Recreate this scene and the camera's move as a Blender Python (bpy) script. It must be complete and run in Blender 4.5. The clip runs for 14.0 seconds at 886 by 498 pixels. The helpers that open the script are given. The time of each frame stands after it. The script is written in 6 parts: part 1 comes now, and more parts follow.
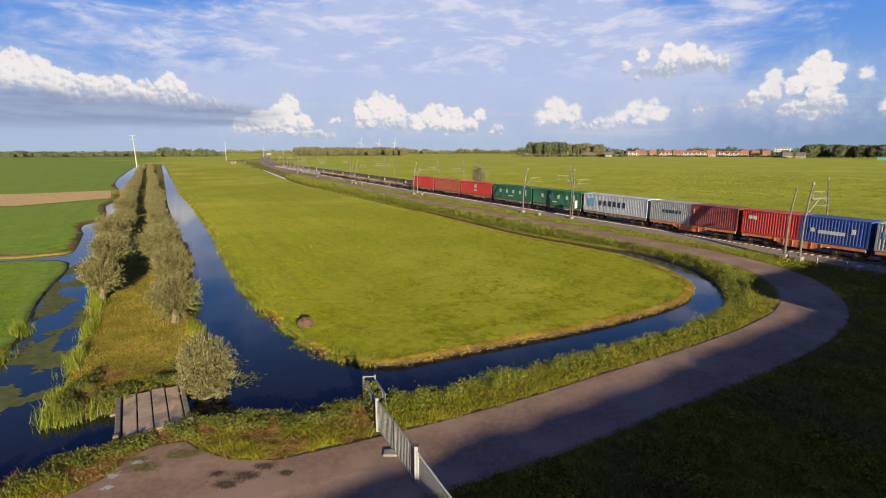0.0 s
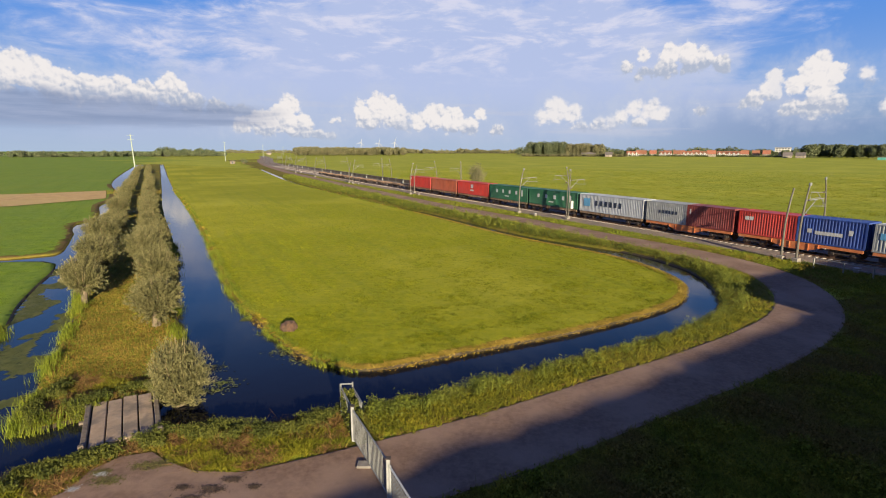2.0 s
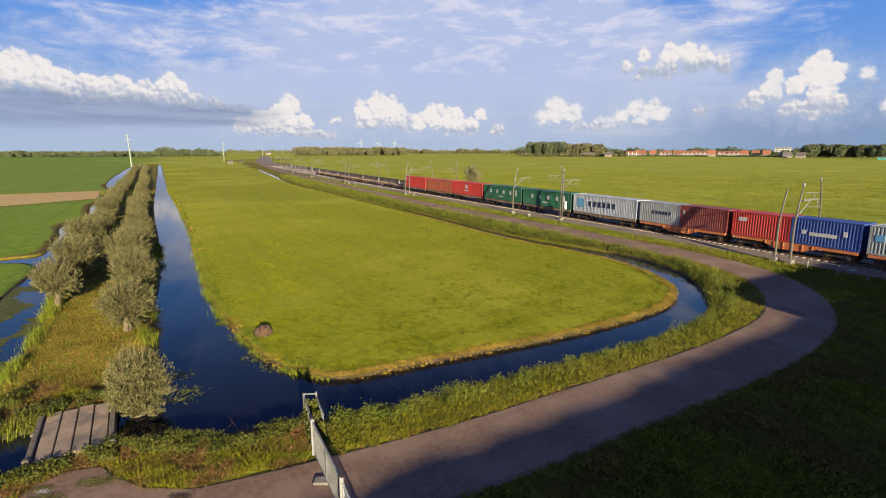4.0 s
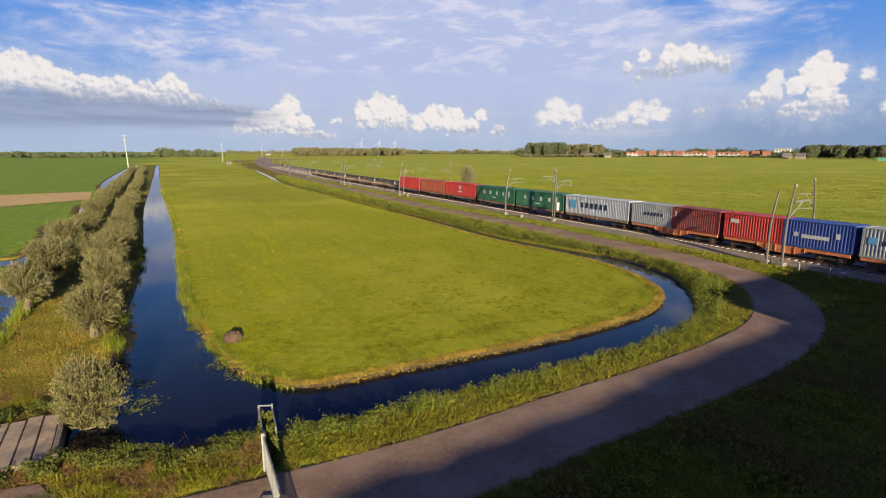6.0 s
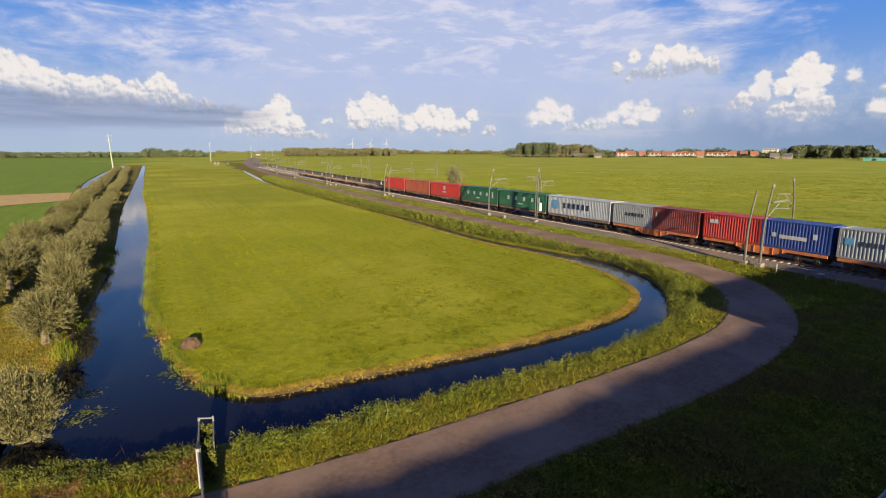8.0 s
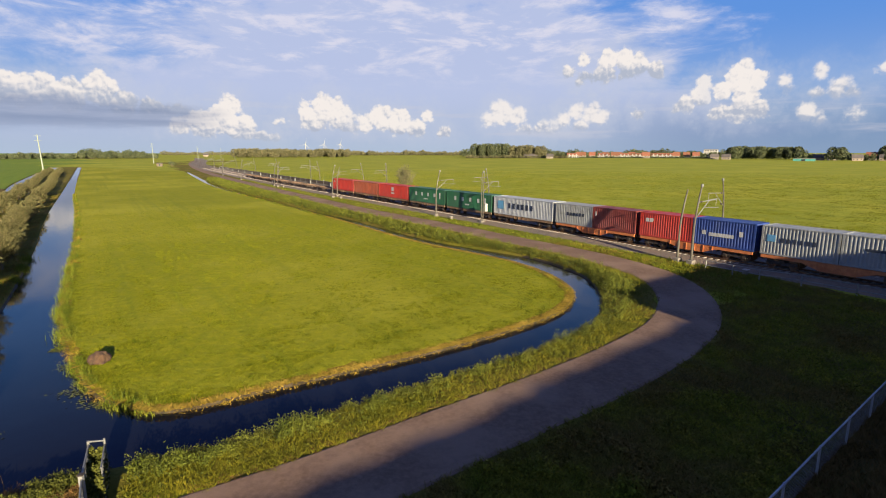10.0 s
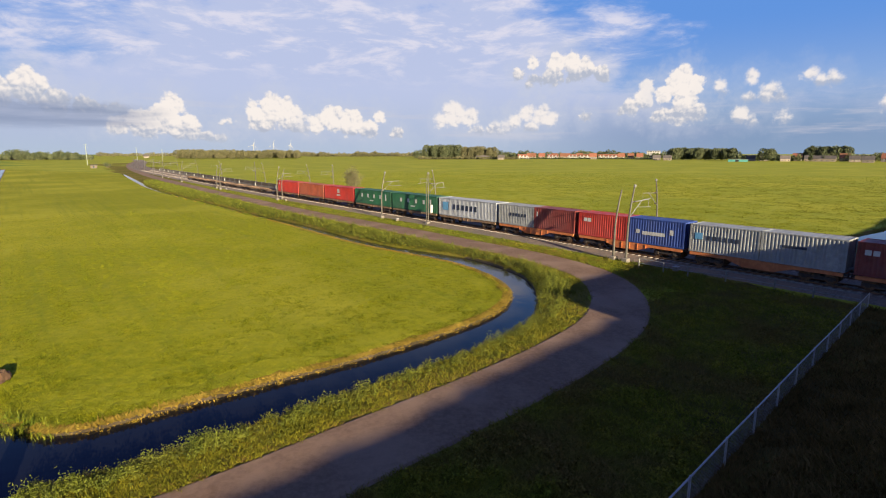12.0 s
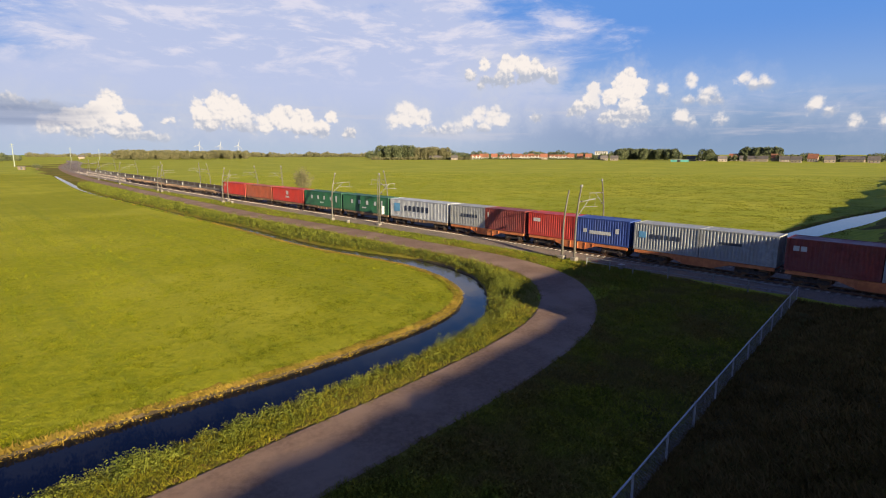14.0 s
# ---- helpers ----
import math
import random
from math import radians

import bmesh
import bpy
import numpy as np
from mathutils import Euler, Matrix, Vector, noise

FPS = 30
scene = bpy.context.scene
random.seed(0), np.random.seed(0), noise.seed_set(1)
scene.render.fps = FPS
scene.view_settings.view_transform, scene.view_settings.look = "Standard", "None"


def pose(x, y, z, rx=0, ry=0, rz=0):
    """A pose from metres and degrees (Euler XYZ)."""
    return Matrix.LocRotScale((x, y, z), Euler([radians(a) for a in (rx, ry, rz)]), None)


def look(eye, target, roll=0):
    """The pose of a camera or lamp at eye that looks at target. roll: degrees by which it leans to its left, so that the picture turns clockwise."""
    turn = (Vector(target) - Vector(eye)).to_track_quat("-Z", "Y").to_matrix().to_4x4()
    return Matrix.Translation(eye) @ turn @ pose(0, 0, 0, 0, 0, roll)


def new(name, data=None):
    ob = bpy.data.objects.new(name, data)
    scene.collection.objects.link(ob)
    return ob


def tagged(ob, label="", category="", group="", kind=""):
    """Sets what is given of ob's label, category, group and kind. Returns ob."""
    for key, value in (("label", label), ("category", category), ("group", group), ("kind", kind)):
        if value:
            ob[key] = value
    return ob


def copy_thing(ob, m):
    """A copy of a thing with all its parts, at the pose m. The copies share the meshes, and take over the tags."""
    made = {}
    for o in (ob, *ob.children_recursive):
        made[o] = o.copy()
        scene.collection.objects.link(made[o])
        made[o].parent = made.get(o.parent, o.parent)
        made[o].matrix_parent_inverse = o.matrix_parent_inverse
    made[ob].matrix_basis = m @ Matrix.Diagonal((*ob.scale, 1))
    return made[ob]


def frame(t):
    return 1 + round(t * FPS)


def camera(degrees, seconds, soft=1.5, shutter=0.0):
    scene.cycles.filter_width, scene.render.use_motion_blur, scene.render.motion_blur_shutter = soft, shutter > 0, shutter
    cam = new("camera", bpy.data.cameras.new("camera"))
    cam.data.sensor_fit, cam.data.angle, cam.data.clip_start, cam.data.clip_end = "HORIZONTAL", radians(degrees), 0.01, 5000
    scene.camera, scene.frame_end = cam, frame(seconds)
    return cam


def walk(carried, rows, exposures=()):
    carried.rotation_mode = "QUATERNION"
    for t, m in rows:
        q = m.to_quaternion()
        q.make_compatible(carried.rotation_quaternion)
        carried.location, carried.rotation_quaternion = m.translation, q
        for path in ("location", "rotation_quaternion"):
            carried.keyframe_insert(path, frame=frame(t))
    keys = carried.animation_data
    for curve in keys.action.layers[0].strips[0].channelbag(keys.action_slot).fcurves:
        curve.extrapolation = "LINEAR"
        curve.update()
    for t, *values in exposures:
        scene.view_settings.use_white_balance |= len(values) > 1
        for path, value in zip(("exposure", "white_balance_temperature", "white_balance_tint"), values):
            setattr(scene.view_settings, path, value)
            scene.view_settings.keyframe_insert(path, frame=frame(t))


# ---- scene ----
cam = camera(81.54, 14.0, soft=1.1)
PATH = [
    (0, 0, 0, 10.8, -10.88, 0), (0.5, 0.22, 0.18, 10.81, -10.89, 0.01), (1, 0.43, 0.35, 10.81, -10.89, 0.02),
    (1.5, 0.63, 0.52, 10.8, -10.89, 0.02), (2, 0.84, 0.7, 10.8, -10.89, 0.03), (2.5, 1.12, 0.93, 10.8, -10.9, 0.04),
    (3, 1.44, 1.16, 10.78, -10.9, 0.05), (3.2, 1.57, 1.25, 10.78, -10.9, 0.05), (5.5, 3.18, 2.34, 10.76, -10.84, 0.09),
    (6, 3.55, 2.55, 10.76, -10.82, 0.1), (6.5, 3.91, 2.76, 10.75, -10.81, 0.11), (7, 4.3, 2.98, 10.75, -10.81, 0.11),
    (7.5, 4.68, 3.19, 10.74, -10.81, 0.05), (7.8, 4.91, 3.29, 10.74, -10.8, -0.4), (10, 6.66, 3.86, 10.72, -10.69, -5.7),
    (10.5, 7.02, 3.92, 10.71, -10.67, -7.05), (11, 7.39, 3.95, 10.72, -10.64, -8.26), (11.5, 7.72, 3.97, 10.73, -10.6, -9.48),
    (12, 8.03, 4.02, 10.75, -10.57, -10.84), (12.5, 8.24, 4.1, 10.76, -10.55, -12.28), (13, 8.38, 4.18, 10.77, -10.54, -13.73),
    (13.5, 8.46, 4.26, 10.78, -10.53, -15.05), (14, 8.52, 4.32, 10.79, -10.52, -15.92)]
walk(cam, [(t, pose(x, y, z, 90 + pitch, 0, yaw)) for t, x, y, z, pitch, yaw in PATH], exposures=[(0.0, 1.24, 6600, 10), (7.5, 1.23, 6700, 10), (14.0, 1.31, 7000, 11)])

# ---- light ----
SUN_EL, SUN_AZ = radians(13.5), radians(180 - 18.5)      # azimuth clockwise from +y
SUN_DIR = Vector((math.cos(SUN_EL) * math.sin(SUN_AZ), math.cos(SUN_EL) * math.cos(SUN_AZ), math.sin(SUN_EL)))
sun = new("sun", bpy.data.lights.new("sun", "SUN"))
sun.data.energy, sun.data.angle, sun.data.color = 5.0, radians(0.6), (1.0, 0.87, 0.62)
sun.matrix_world = look(SUN_DIR * 300, (0, 0, 0))


class Net:
    """Small helper to write node trees."""

    def __init__(self, tree):
        self.t = tree
        tree.nodes.clear()

    def add(self, kind, **values):
        n = self.t.nodes.new(kind)
        for k, v in values.items():
            if k == "op":
                n.operation = v
            elif k == "inputs":
                for i, x in v.items():
                    self.set(n.inputs[i], x)
        return n

    def set(self, socket, x):
        if isinstance(x, bpy.types.NodeSocket):
            self.t.links.new(x, socket)
        else:
            socket.default_value = x

    def math(self, op, a, b=0.0, c=None):
        n = self.t.nodes.new("ShaderNodeMath")
        n.operation = op
        self.set(n.inputs[0], a)
        self.set(n.inputs[1], b)
        if c is not None:
            self.set(n.inputs[2], c)
        return n.outputs[0]

    def ramp(self, x, a, b, lo=0.0, hi=1.0):
        n = self.t.nodes.new("ShaderNodeMapRange")
        n.interpolation_type = "SMOOTHSTEP"
        for i, v in enumerate((x, a, b, lo, hi)):
            self.set(n.inputs[i], v)
        return n.outputs[0]

    def mix(self, f, a, b):
        n = self.t.nodes.new("ShaderNodeMix")
        n.data_type = "RGBA"
        for i, v in ((0, f), (6, a), (7, b)):
            self.set(n.inputs[i], (*v, 1) if isinstance(v, tuple) and len(v) == 3 else v)
        return n.outputs[2]

    def noise(self, vec, scale, detail=4.0, rough=0.55, lac=2.0):
        n = self.t.nodes.new("ShaderNodeTexNoise")
        self.set(n.inputs["Vector"], vec)
        n.inputs["Scale"].default_value, n.inputs["Detail"].default_value = scale, detail
        n.inputs["Roughness"].default_value, n.inputs["Lacunarity"].default_value = rough, lac
        return n.outputs["Fac"]

    def vec(self, x, y, z):
        n = self.t.nodes.new("ShaderNodeCombineXYZ")
        for i, v in enumerate((x, y, z)):
            self.set(n.inputs[i], v)
        return n.outputs[0]

    def scaled(self, v, s):
        n = self.t.nodes.new("ShaderNodeMapping")
        self.set(n.inputs["Vector"], v)
        n.inputs["Scale"].default_value = s
        return n.outputs[0]


# cumulus over the horizon, each a heap of puffs: bearing, elevation, radius (degrees)
CLOUDS = {
    "bank_tops": [(-41.5, 6.6, 1.7), (-40.2, 6.1, 1.6), (-38.9, 6.8, 1.5), (-37.2, 6.4, 1.4), (-35.6, 5.5, 1.6), (-33.8, 5.2, 1.3), (-32.4, 5.2, 1.4), (-31.0, 5.5, 1.1), (-29.4, 4.9, 1.4),
                  (-27.0, 5.5, 1.5), (-25.3, 4.5, 1.2), (-23.0, 3.9, 1.1), (-20.9, 3.7, 0.9), (-44.5, 6.4, 1.8), (-48.0, 5.9, 1.6)],
    "tower": [(-16.2, 4.5, 1.1), (-16.9, 3.3, 1.5), (-15.1, 2.4, 1.4), (-18.7, 2.7, 1.4), (-20.8, 2.5, 1.0), (-13.5, 1.5, 0.7), (-12.1, 1.4, 0.5)],
    "crumb": [(-11.4, 3.0, 0.5)],
    "heart": [(-7.0, 4.6, 1.4), (-8.0, 3.5, 1.3), (-5.1, 3.6, 1.4), (-8.9, 4.5, 0.6), (-5.7, 4.8, 0.8), (-4.2, 2.5, 0.7)],
    "heart_tail": [(-1.0, 3.6, 1.3), (1.0, 3.2, 1.4), (2.8, 2.4, 1.1), (-2.4, 3.1, 1.0), (4.0, 3.8, 0.5), (5.8, 1.9, 0.7)],
    "low_middle": [(12.1, 4.1, 1.4), (13.7, 3.7, 1.1), (10.8, 3.5, 0.9), (14.3, 2.3, 0.9), (16.5, 2.3, 1.0), (17.8, 2.8, 0.9)],
    "low_right": [(21.3, 3.9, 1.1), (19.8, 4.2, 1.0), (22.3, 3.6, 0.8), (18.6, 3.4, 0.8), (20.3, 2.5, 0.9)],
    "floater": [(20.4, 9.1, 0.7), (18.9, 8.2, 0.6), (22.9, 9.0, 1.0), (24.2, 9.2, 1.1), (25.5, 8.4, 1.1), (27.2, 7.9, 0.8), (22.6, 7.7, 1.2), (20.5, 7.4, 0.8), (24.6, 7.5, 1.0)],
    "east_side": [(31.8, 6.4, 0.6), (31.4, 5.3, 0.8), (30.4, 4.6, 0.6), (29.7, 4.3, 0.4)],
    "east_tower": [(34.9, 7.4, 0.9), (35.8, 6.5, 0.9), (34.3, 6.3, 0.9), (35.2, 5.1, 1.0), (34.9, 3.9, 0.9), (36.2, 3.6, 1.0), (33.4, 5.7, 0.8), (33.5, 3.5, 0.9), (25.9, 3.7, 0.4)],
    "drift_first": [(38.3, 6.2, 0.5), (38.4, 5.7, 0.4)],
    "drift_second": [(40.8, 6.8, 0.6), (42.2, 5.5, 0.8), (40.8, 5.1, 0.5), (43.1, 5.0, 0.6)],
    "drift_third": [(45.2, 6.8, 0.5), (46.9, 6.3, 0.6), (46.1, 6.2, 0.5)],
    "drift_fourth": [(40.1, 3.5, 0.7), (41.0, 3.1, 0.5)],
    "drift_fifth": [(43.4, 3.1, 0.6)],
    "drift_sixth": [(51.0, 4.5, 0.5), (52.0, 3.6, 0.4), (50.6, 4.0, 0.4)],
    "drift_seventh": [(54.0, 2.5, 0.6), (56.2, 2.6, 0.7)],
}


def build_sky():
    """Clear sky with a broken high layer, cumulus heaps over the horizon and haze."""
    world = bpy.data.worlds.new("sky")
    world.use_nodes = True
    scene.world = world
    n = Net(world.node_tree)
    sky = n.add("ShaderNodeTexSky")
    sky.sky_type, sky.sun_disc = "NISHITA", False
    sky.sun_elevation, sky.sun_rotation, sky.dust_density = SUN_EL, SUN_AZ, 1.0
    d = n.add("ShaderNodeTexCoord").outputs["Generated"]
    sep = n.add("ShaderNodeSeparateXYZ", inputs={0: d})
    x, y, z = sep.outputs
    el = n.math("MULTIPLY", n.math("ARCSINE", z), 180 / math.pi)
    az = n.math("MULTIPLY", n.math("ARCTAN2", x, y), 180 / math.pi)
    blue = n.mix(n.ramp(el, 1.0, 13.0), (0.34, 0.50, 0.80), (0.105, 0.31, 0.84))
    blue = n.mix(n.ramp(el, 14.0, 30.0), blue, (0.024, 0.062, 0.34))
    blue = n.mix(n.ramp(el, 38.0, 60.0), blue, (0.070, 0.140, 0.43))
    base = n.add("ShaderNodeVectorMath", op="SCALE", inputs={0: sky.outputs[0], 3: 0.10}).outputs[0]
    col = n.mix(0.90, base, blue)
    # high broken layer: a wide pale sheet ahead, thinning to streaks at the sides
    flat = n.vec(n.math("MULTIPLY", az, 0.060), n.math("MULTIPLY", el, 0.20), 1.7)
    warp = n.add("ShaderNodeTexNoise", inputs={0: flat})
    warp.inputs["Scale"].default_value = 1.3
    shift = n.add("ShaderNodeVectorMath", op="SCALE", inputs={0: warp.outputs["Color"], 3: 0.5}).outputs[0]
    flat = n.add("ShaderNodeVectorMath", op="ADD", inputs={0: flat, 1: shift}).outputs[0]
    a = n.noise(flat, 0.9, 4.0, 0.5)
    b = n.noise(flat, 3.4, 8.0, 0.62)
    veil = n.math("ADD", n.math("MULTIPLY", a, 0.55), n.math("MULTIPLY", b, 0.45))
    slant = n.math("ADD", az, n.math("MULTIPLY", el, -1.0))
    centre = n.math("MULTIPLY", n.ramp(slant, -44.0, -16.0), n.ramp(n.math("ADD", az, n.math("MULTIPLY", el, 1.2)), 43.0, 30.0))
    top = n.ramp(el, 11.0, 15.0, 0.05, -0.06)
    gap = n.math("MULTIPLY", n.ramp(az, -16.0, -30.0), n.math("MULTIPLY", n.ramp(el, 5.5, 7.5), n.ramp(el, 10.4, 8.6)))
    amount = n.math("ADD", n.math("MULTIPLY", centre, 0.30), n.math("ADD", top, n.math("MULTIPLY", gap, -0.08)))
    east = n.math("MULTIPLY", n.ramp(az, 28.0, 40.0, 0.0, -0.22), n.ramp(el, 4.0, 8.5, 0.1, 1.0))
    cover = n.ramp(n.math("ADD", veil, n.math("ADD", amount, east)), 0.44, 0.68)
    cover = n.math("MULTIPLY", cover, n.ramp(el, 15.0, 24.0, 1.0, 0.06))
    puff = n.math("MULTIPLY", n.ramp(b, 0.46, 0.66), n.ramp(el, 6.0, 10.0))
    light = n.mix(puff, (0.52, 0.60, 0.86), (0.76, 0.77, 0.92))
    col = n.mix(n.math("MULTIPLY", cover, 0.90), col, light)
    # lilac-grey air and flat shreds under the high layer
    low = n.noise(n.vec(n.math("MULTIPLY", az, 0.045), n.math("MULTIPLY", el, 0.42), 4.0), 1.8, 6.0, 0.6)
    col = n.mix(n.ramp(el, 7.0, 1.5, 0.0, 0.72), col, n.mix(n.ramp(az, 14.0, 34.0), (0.42, 0.525, 0.73), (0.180, 0.29, 0.50)))
    col = n.mix(n.math("MULTIPLY", n.ramp(low, 0.52, 0.70), n.math("MULTIPLY", n.ramp(el, 0.8, 2.0), n.ramp(el, 6.5, 3.5, 0.0, 0.55))), col, (0.60, 0.62, 0.74))
    # billows: rounded cells at three sizes, with the slope towards the light as relief
    spot = n.vec(az, el, 0.0)
    stir = n.add("ShaderNodeTexNoise", inputs={0: spot})
    stir.inputs["Scale"].default_value, stir.inputs["Detail"].default_value = 0.9, 3.0
    spot_w = n.add("ShaderNodeVectorMath", op="ADD", inputs={0: spot, 1: n.add("ShaderNodeVectorMath", op="SCALE", inputs={0: stir.outputs["Color"], 3: 0.7}).outputs[0]}).outputs[0]

    def billow(v):
        total = 0.0
        for scale, share in ((0.75, 0.55), (1.7, 0.30), (3.9, 0.15)):
            cell = n.add("ShaderNodeTexVoronoi", inputs={"Vector": v})
            cell.feature = "SMOOTH_F1"
            cell.inputs["Scale"].default_value, cell.inputs["Smoothness"].default_value = scale, 0.35
            total = n.math("ADD", total, n.math("MULTIPLY", n.math("SUBTRACT", 1.0, cell.outputs["Distance"]), share))
        return total

    heap = billow(spot_w)
    ahead = n.add("ShaderNodeVectorMath", op="ADD", inputs={0: spot_w, 1: (0.16, 0.26, 0.0)}).outputs[0]
    relief = n.math("SUBTRACT", heap, billow(ahead))
    fray = n.noise(spot, 1.6, 7.0, 0.65)
    wob = n.math("ADD", n.math("MULTIPLY", n.math("SUBTRACT", heap, 0.46), 1.15), n.math("MULTIPLY", n.math("SUBTRACT", fray, 0.5), 0.45))

    def lay(col, s, h, soft, thick, dark=(0.46, 0.52, 0.66)):
        mass = n.ramp(n.math("ADD", s, wob), -0.05, soft)
        lit = n.math("ADD", h, n.math("ADD", n.math("MULTIPLY", relief, 1.5), n.math("MULTIPLY", n.math("SUBTRACT", fray, 0.5), 0.5)))
        tint = n.mix(n.ramp(lit, 0.0, 0.75), dark, (0.94, 0.90, 0.89))
        return n.mix(n.math("MULTIPLY", mass, thick), col, tint)

    for name, puffs in CLOUDS.items():
        s = -9.0
        for ca, ce, r in puffs:
            away = n.add("ShaderNodeVectorMath", op="DISTANCE", inputs={0: spot, 1: (ca, ce, 0.0)}).outputs["Value"]
            s = n.math("MAXIMUM", s, n.math("SUBTRACT", r, away))
        foot, crest = min(e - 0.55 * r for _, e, r in puffs), max(e + r for _, e, r in puffs)
        s = n.math("MINIMUM", s, n.math("MULTIPLY", n.math("SUBTRACT", el, foot + (0.1 if not name.startswith("drift") else -0.1)), 0.8))
        loose = name.startswith("drift") or name.startswith("low")
        h = n.ramp(el, foot, foot + (crest - foot) * (0.75 if name in ("bank_tops", "floater") else 0.5), -0.05 if name in ("bank_tops", "floater") or name.startswith("drift") else 0.12, 0.72)
        col = n.mix(n.ramp(n.math("ADD", s, n.math("MULTIPLY", wob, 2.0)), -2.0, 0.4, 0.0, 0.16 if name.startswith("drift") else 0.38), col, (0.58, 0.64, 0.79))
        col = lay(col, n.math("ADD", s, 0.22 if name.startswith(("drift", "east")) else 0.10), h, 0.60 if loose else 0.32, 0.88 if loose else 0.97)
    # the grey body of the wide western bank, and pale shreds under it
    roof_el = n.math("ADD", 4.75, n.math("MULTIPLY", n.math("ADD", az, 20.0), -0.055))
    deep = n.ramp(n.math("ADD", n.math("SUBTRACT", roof_el, el), n.math("MULTIPLY", wob, 1.0)), -0.1, 1.3)
    deep = n.math("MULTIPLY", deep, n.math("MULTIPLY", n.ramp(n.math("ADD", el, n.math("MULTIPLY", low, 2.4)), 2.7, 4.1), n.ramp(n.math("ADD", az, n.math("MULTIPLY", low, 6.0)), -13.0, -19.0)))
    col = n.mix(n.math("MULTIPLY", deep, 0.80), col, n.mix(n.ramp(low, 0.38, 0.66), (0.23, 0.30, 0.48), (0.34, 0.41, 0.60)))
    # heaps of the same kind all round, outside the walk's view
    ring = n.noise(n.vec(n.math("MULTIPLY", az, 0.09), 0.0, 8.0), 1.0, 2.0)
    outside = n.ramp(n.math("ABSOLUTE", n.math("SUBTRACT", az, 6.0)), 56.0, 68.0, -9.0, 0.0)
    s = n.math("ADD", outside, n.math("SUBTRACT", n.math("MULTIPLY", ring, 6.0), n.math("ABSOLUTE", n.math("SUBTRACT", el, 4.5))))
    col = lay(col, n.math("SUBTRACT", s, 1.6), n.ramp(el, 2.0, 6.0, 0.0, 0.7), 0.6, 0.9)
    col = n.mix(n.ramp(el, 2.2, -0.4, 0.0, 0.75), col, n.mix(n.ramp(az, 8.0, 36.0), (0.44, 0.56, 0.73), (0.26, 0.38, 0.57)))
    # the sky brightens towards the low sun
    sunward = n.add("ShaderNodeVectorMath", op="DOT_PRODUCT", inputs={0: d, 1: tuple(SUN_DIR)}).outputs["Value"]
    glow = n.mix(n.ramp(sunward, 0.1, 1.0), (0.0, 0.0, 0.0), (0.055, 0.047, 0.036))
    col = n.add("ShaderNodeVectorMath", op="ADD", inputs={0: col, 1: glow}).outputs[0]
    bg = n.add("ShaderNodeBackground", inputs={0: col, 1: 0.40})
    out = n.add("ShaderNodeOutputWorld")
    n.t.links.new(bg.outputs[0], out.inputs[0])


build_sky()


# ---- materials ----
def material(name, low, high, scale=3.0, rough=0.8, bump=0.0, bump_scale=None, metal=0.0, big=None, big_scale=0.05, spec=0.5, per_object=0.0, island=0.0, coords="Object", stripe=None):
    """Two tones mixed by noise, a third tone in large patches, fine relief."""
    m = bpy.data.materials.new(name)
    m.use_nodes = True
    n = Net(m.node_tree)
    co = n.add("ShaderNodeTexCoord").outputs[coords]
    f = n.ramp(n.noise(co, scale, 6.0, 0.65), 0.3, 0.7)
    col = n.mix(f, low, high)
    if big:
        col = n.mix(n.ramp(n.noise(co, big_scale, 4.0, 0.6), 0.42, 0.66), col, big)
    if stripe:
        # mowing and driving lines along the length of the land
        turn = n.add("ShaderNodeMapping")
        n.set(turn.inputs["Vector"], co)
        turn.inputs["Rotation"].default_value = (0, 0, radians(-29))
        lines = n.noise(n.scaled(turn.outputs[0], (0.55, 0.012, 0.0)), 1.0, 5.0, 0.7)
        col = n.mix(n.ramp(lines, 0.48, 0.68, 0.0, 0.4), col, stripe)
    if per_object or island:
        src = n.add("ShaderNodeObjectInfo").outputs["Random"] if per_object else n.add("ShaderNodeNewGeometry").outputs["Random Per Island"]
        amt = per_object or island
        hs = n.add("ShaderNodeHueSaturation")
        n.set(hs.inputs["Value"], n.ramp(src, 0.0, 1.0, 1 - amt, 1 + amt))
        n.set(hs.inputs["Hue"], n.ramp(src, 0.0, 1.0, 0.5 + 0.03 * amt, 0.5 - 0.03 * amt))
        n.set(hs.inputs["Color"], col)
        col = hs.outputs[0]
    p = n.add("ShaderNodeBsdfPrincipled")
    n.set(p.inputs["Base Color"], col)
    n.set(p.inputs["Roughness"], n.ramp(n.noise(co, scale * 0.4, 3.0), 0.3, 0.7, max(rough - 0.1, 0.02), min(rough + 0.1, 1.0)))
    p.inputs["Metallic"].default_value = metal
    p.inputs["Specular IOR Level"].default_value = spec
    if bump:
        b = n.add("ShaderNodeBump")
        b.inputs["Strength"].default_value, b.inputs["Distance"].default_value = 1.0, bump
        n.set(b.inputs["Height"], n.noise(co, bump_scale or scale * 4, 4.0, 0.6))
        n.set(p.inputs["Normal"], b.outputs[0])
    out = n.add("ShaderNodeOutputMaterial")
    n.t.links.new(p.outputs[0], out.inputs[0])
    return m


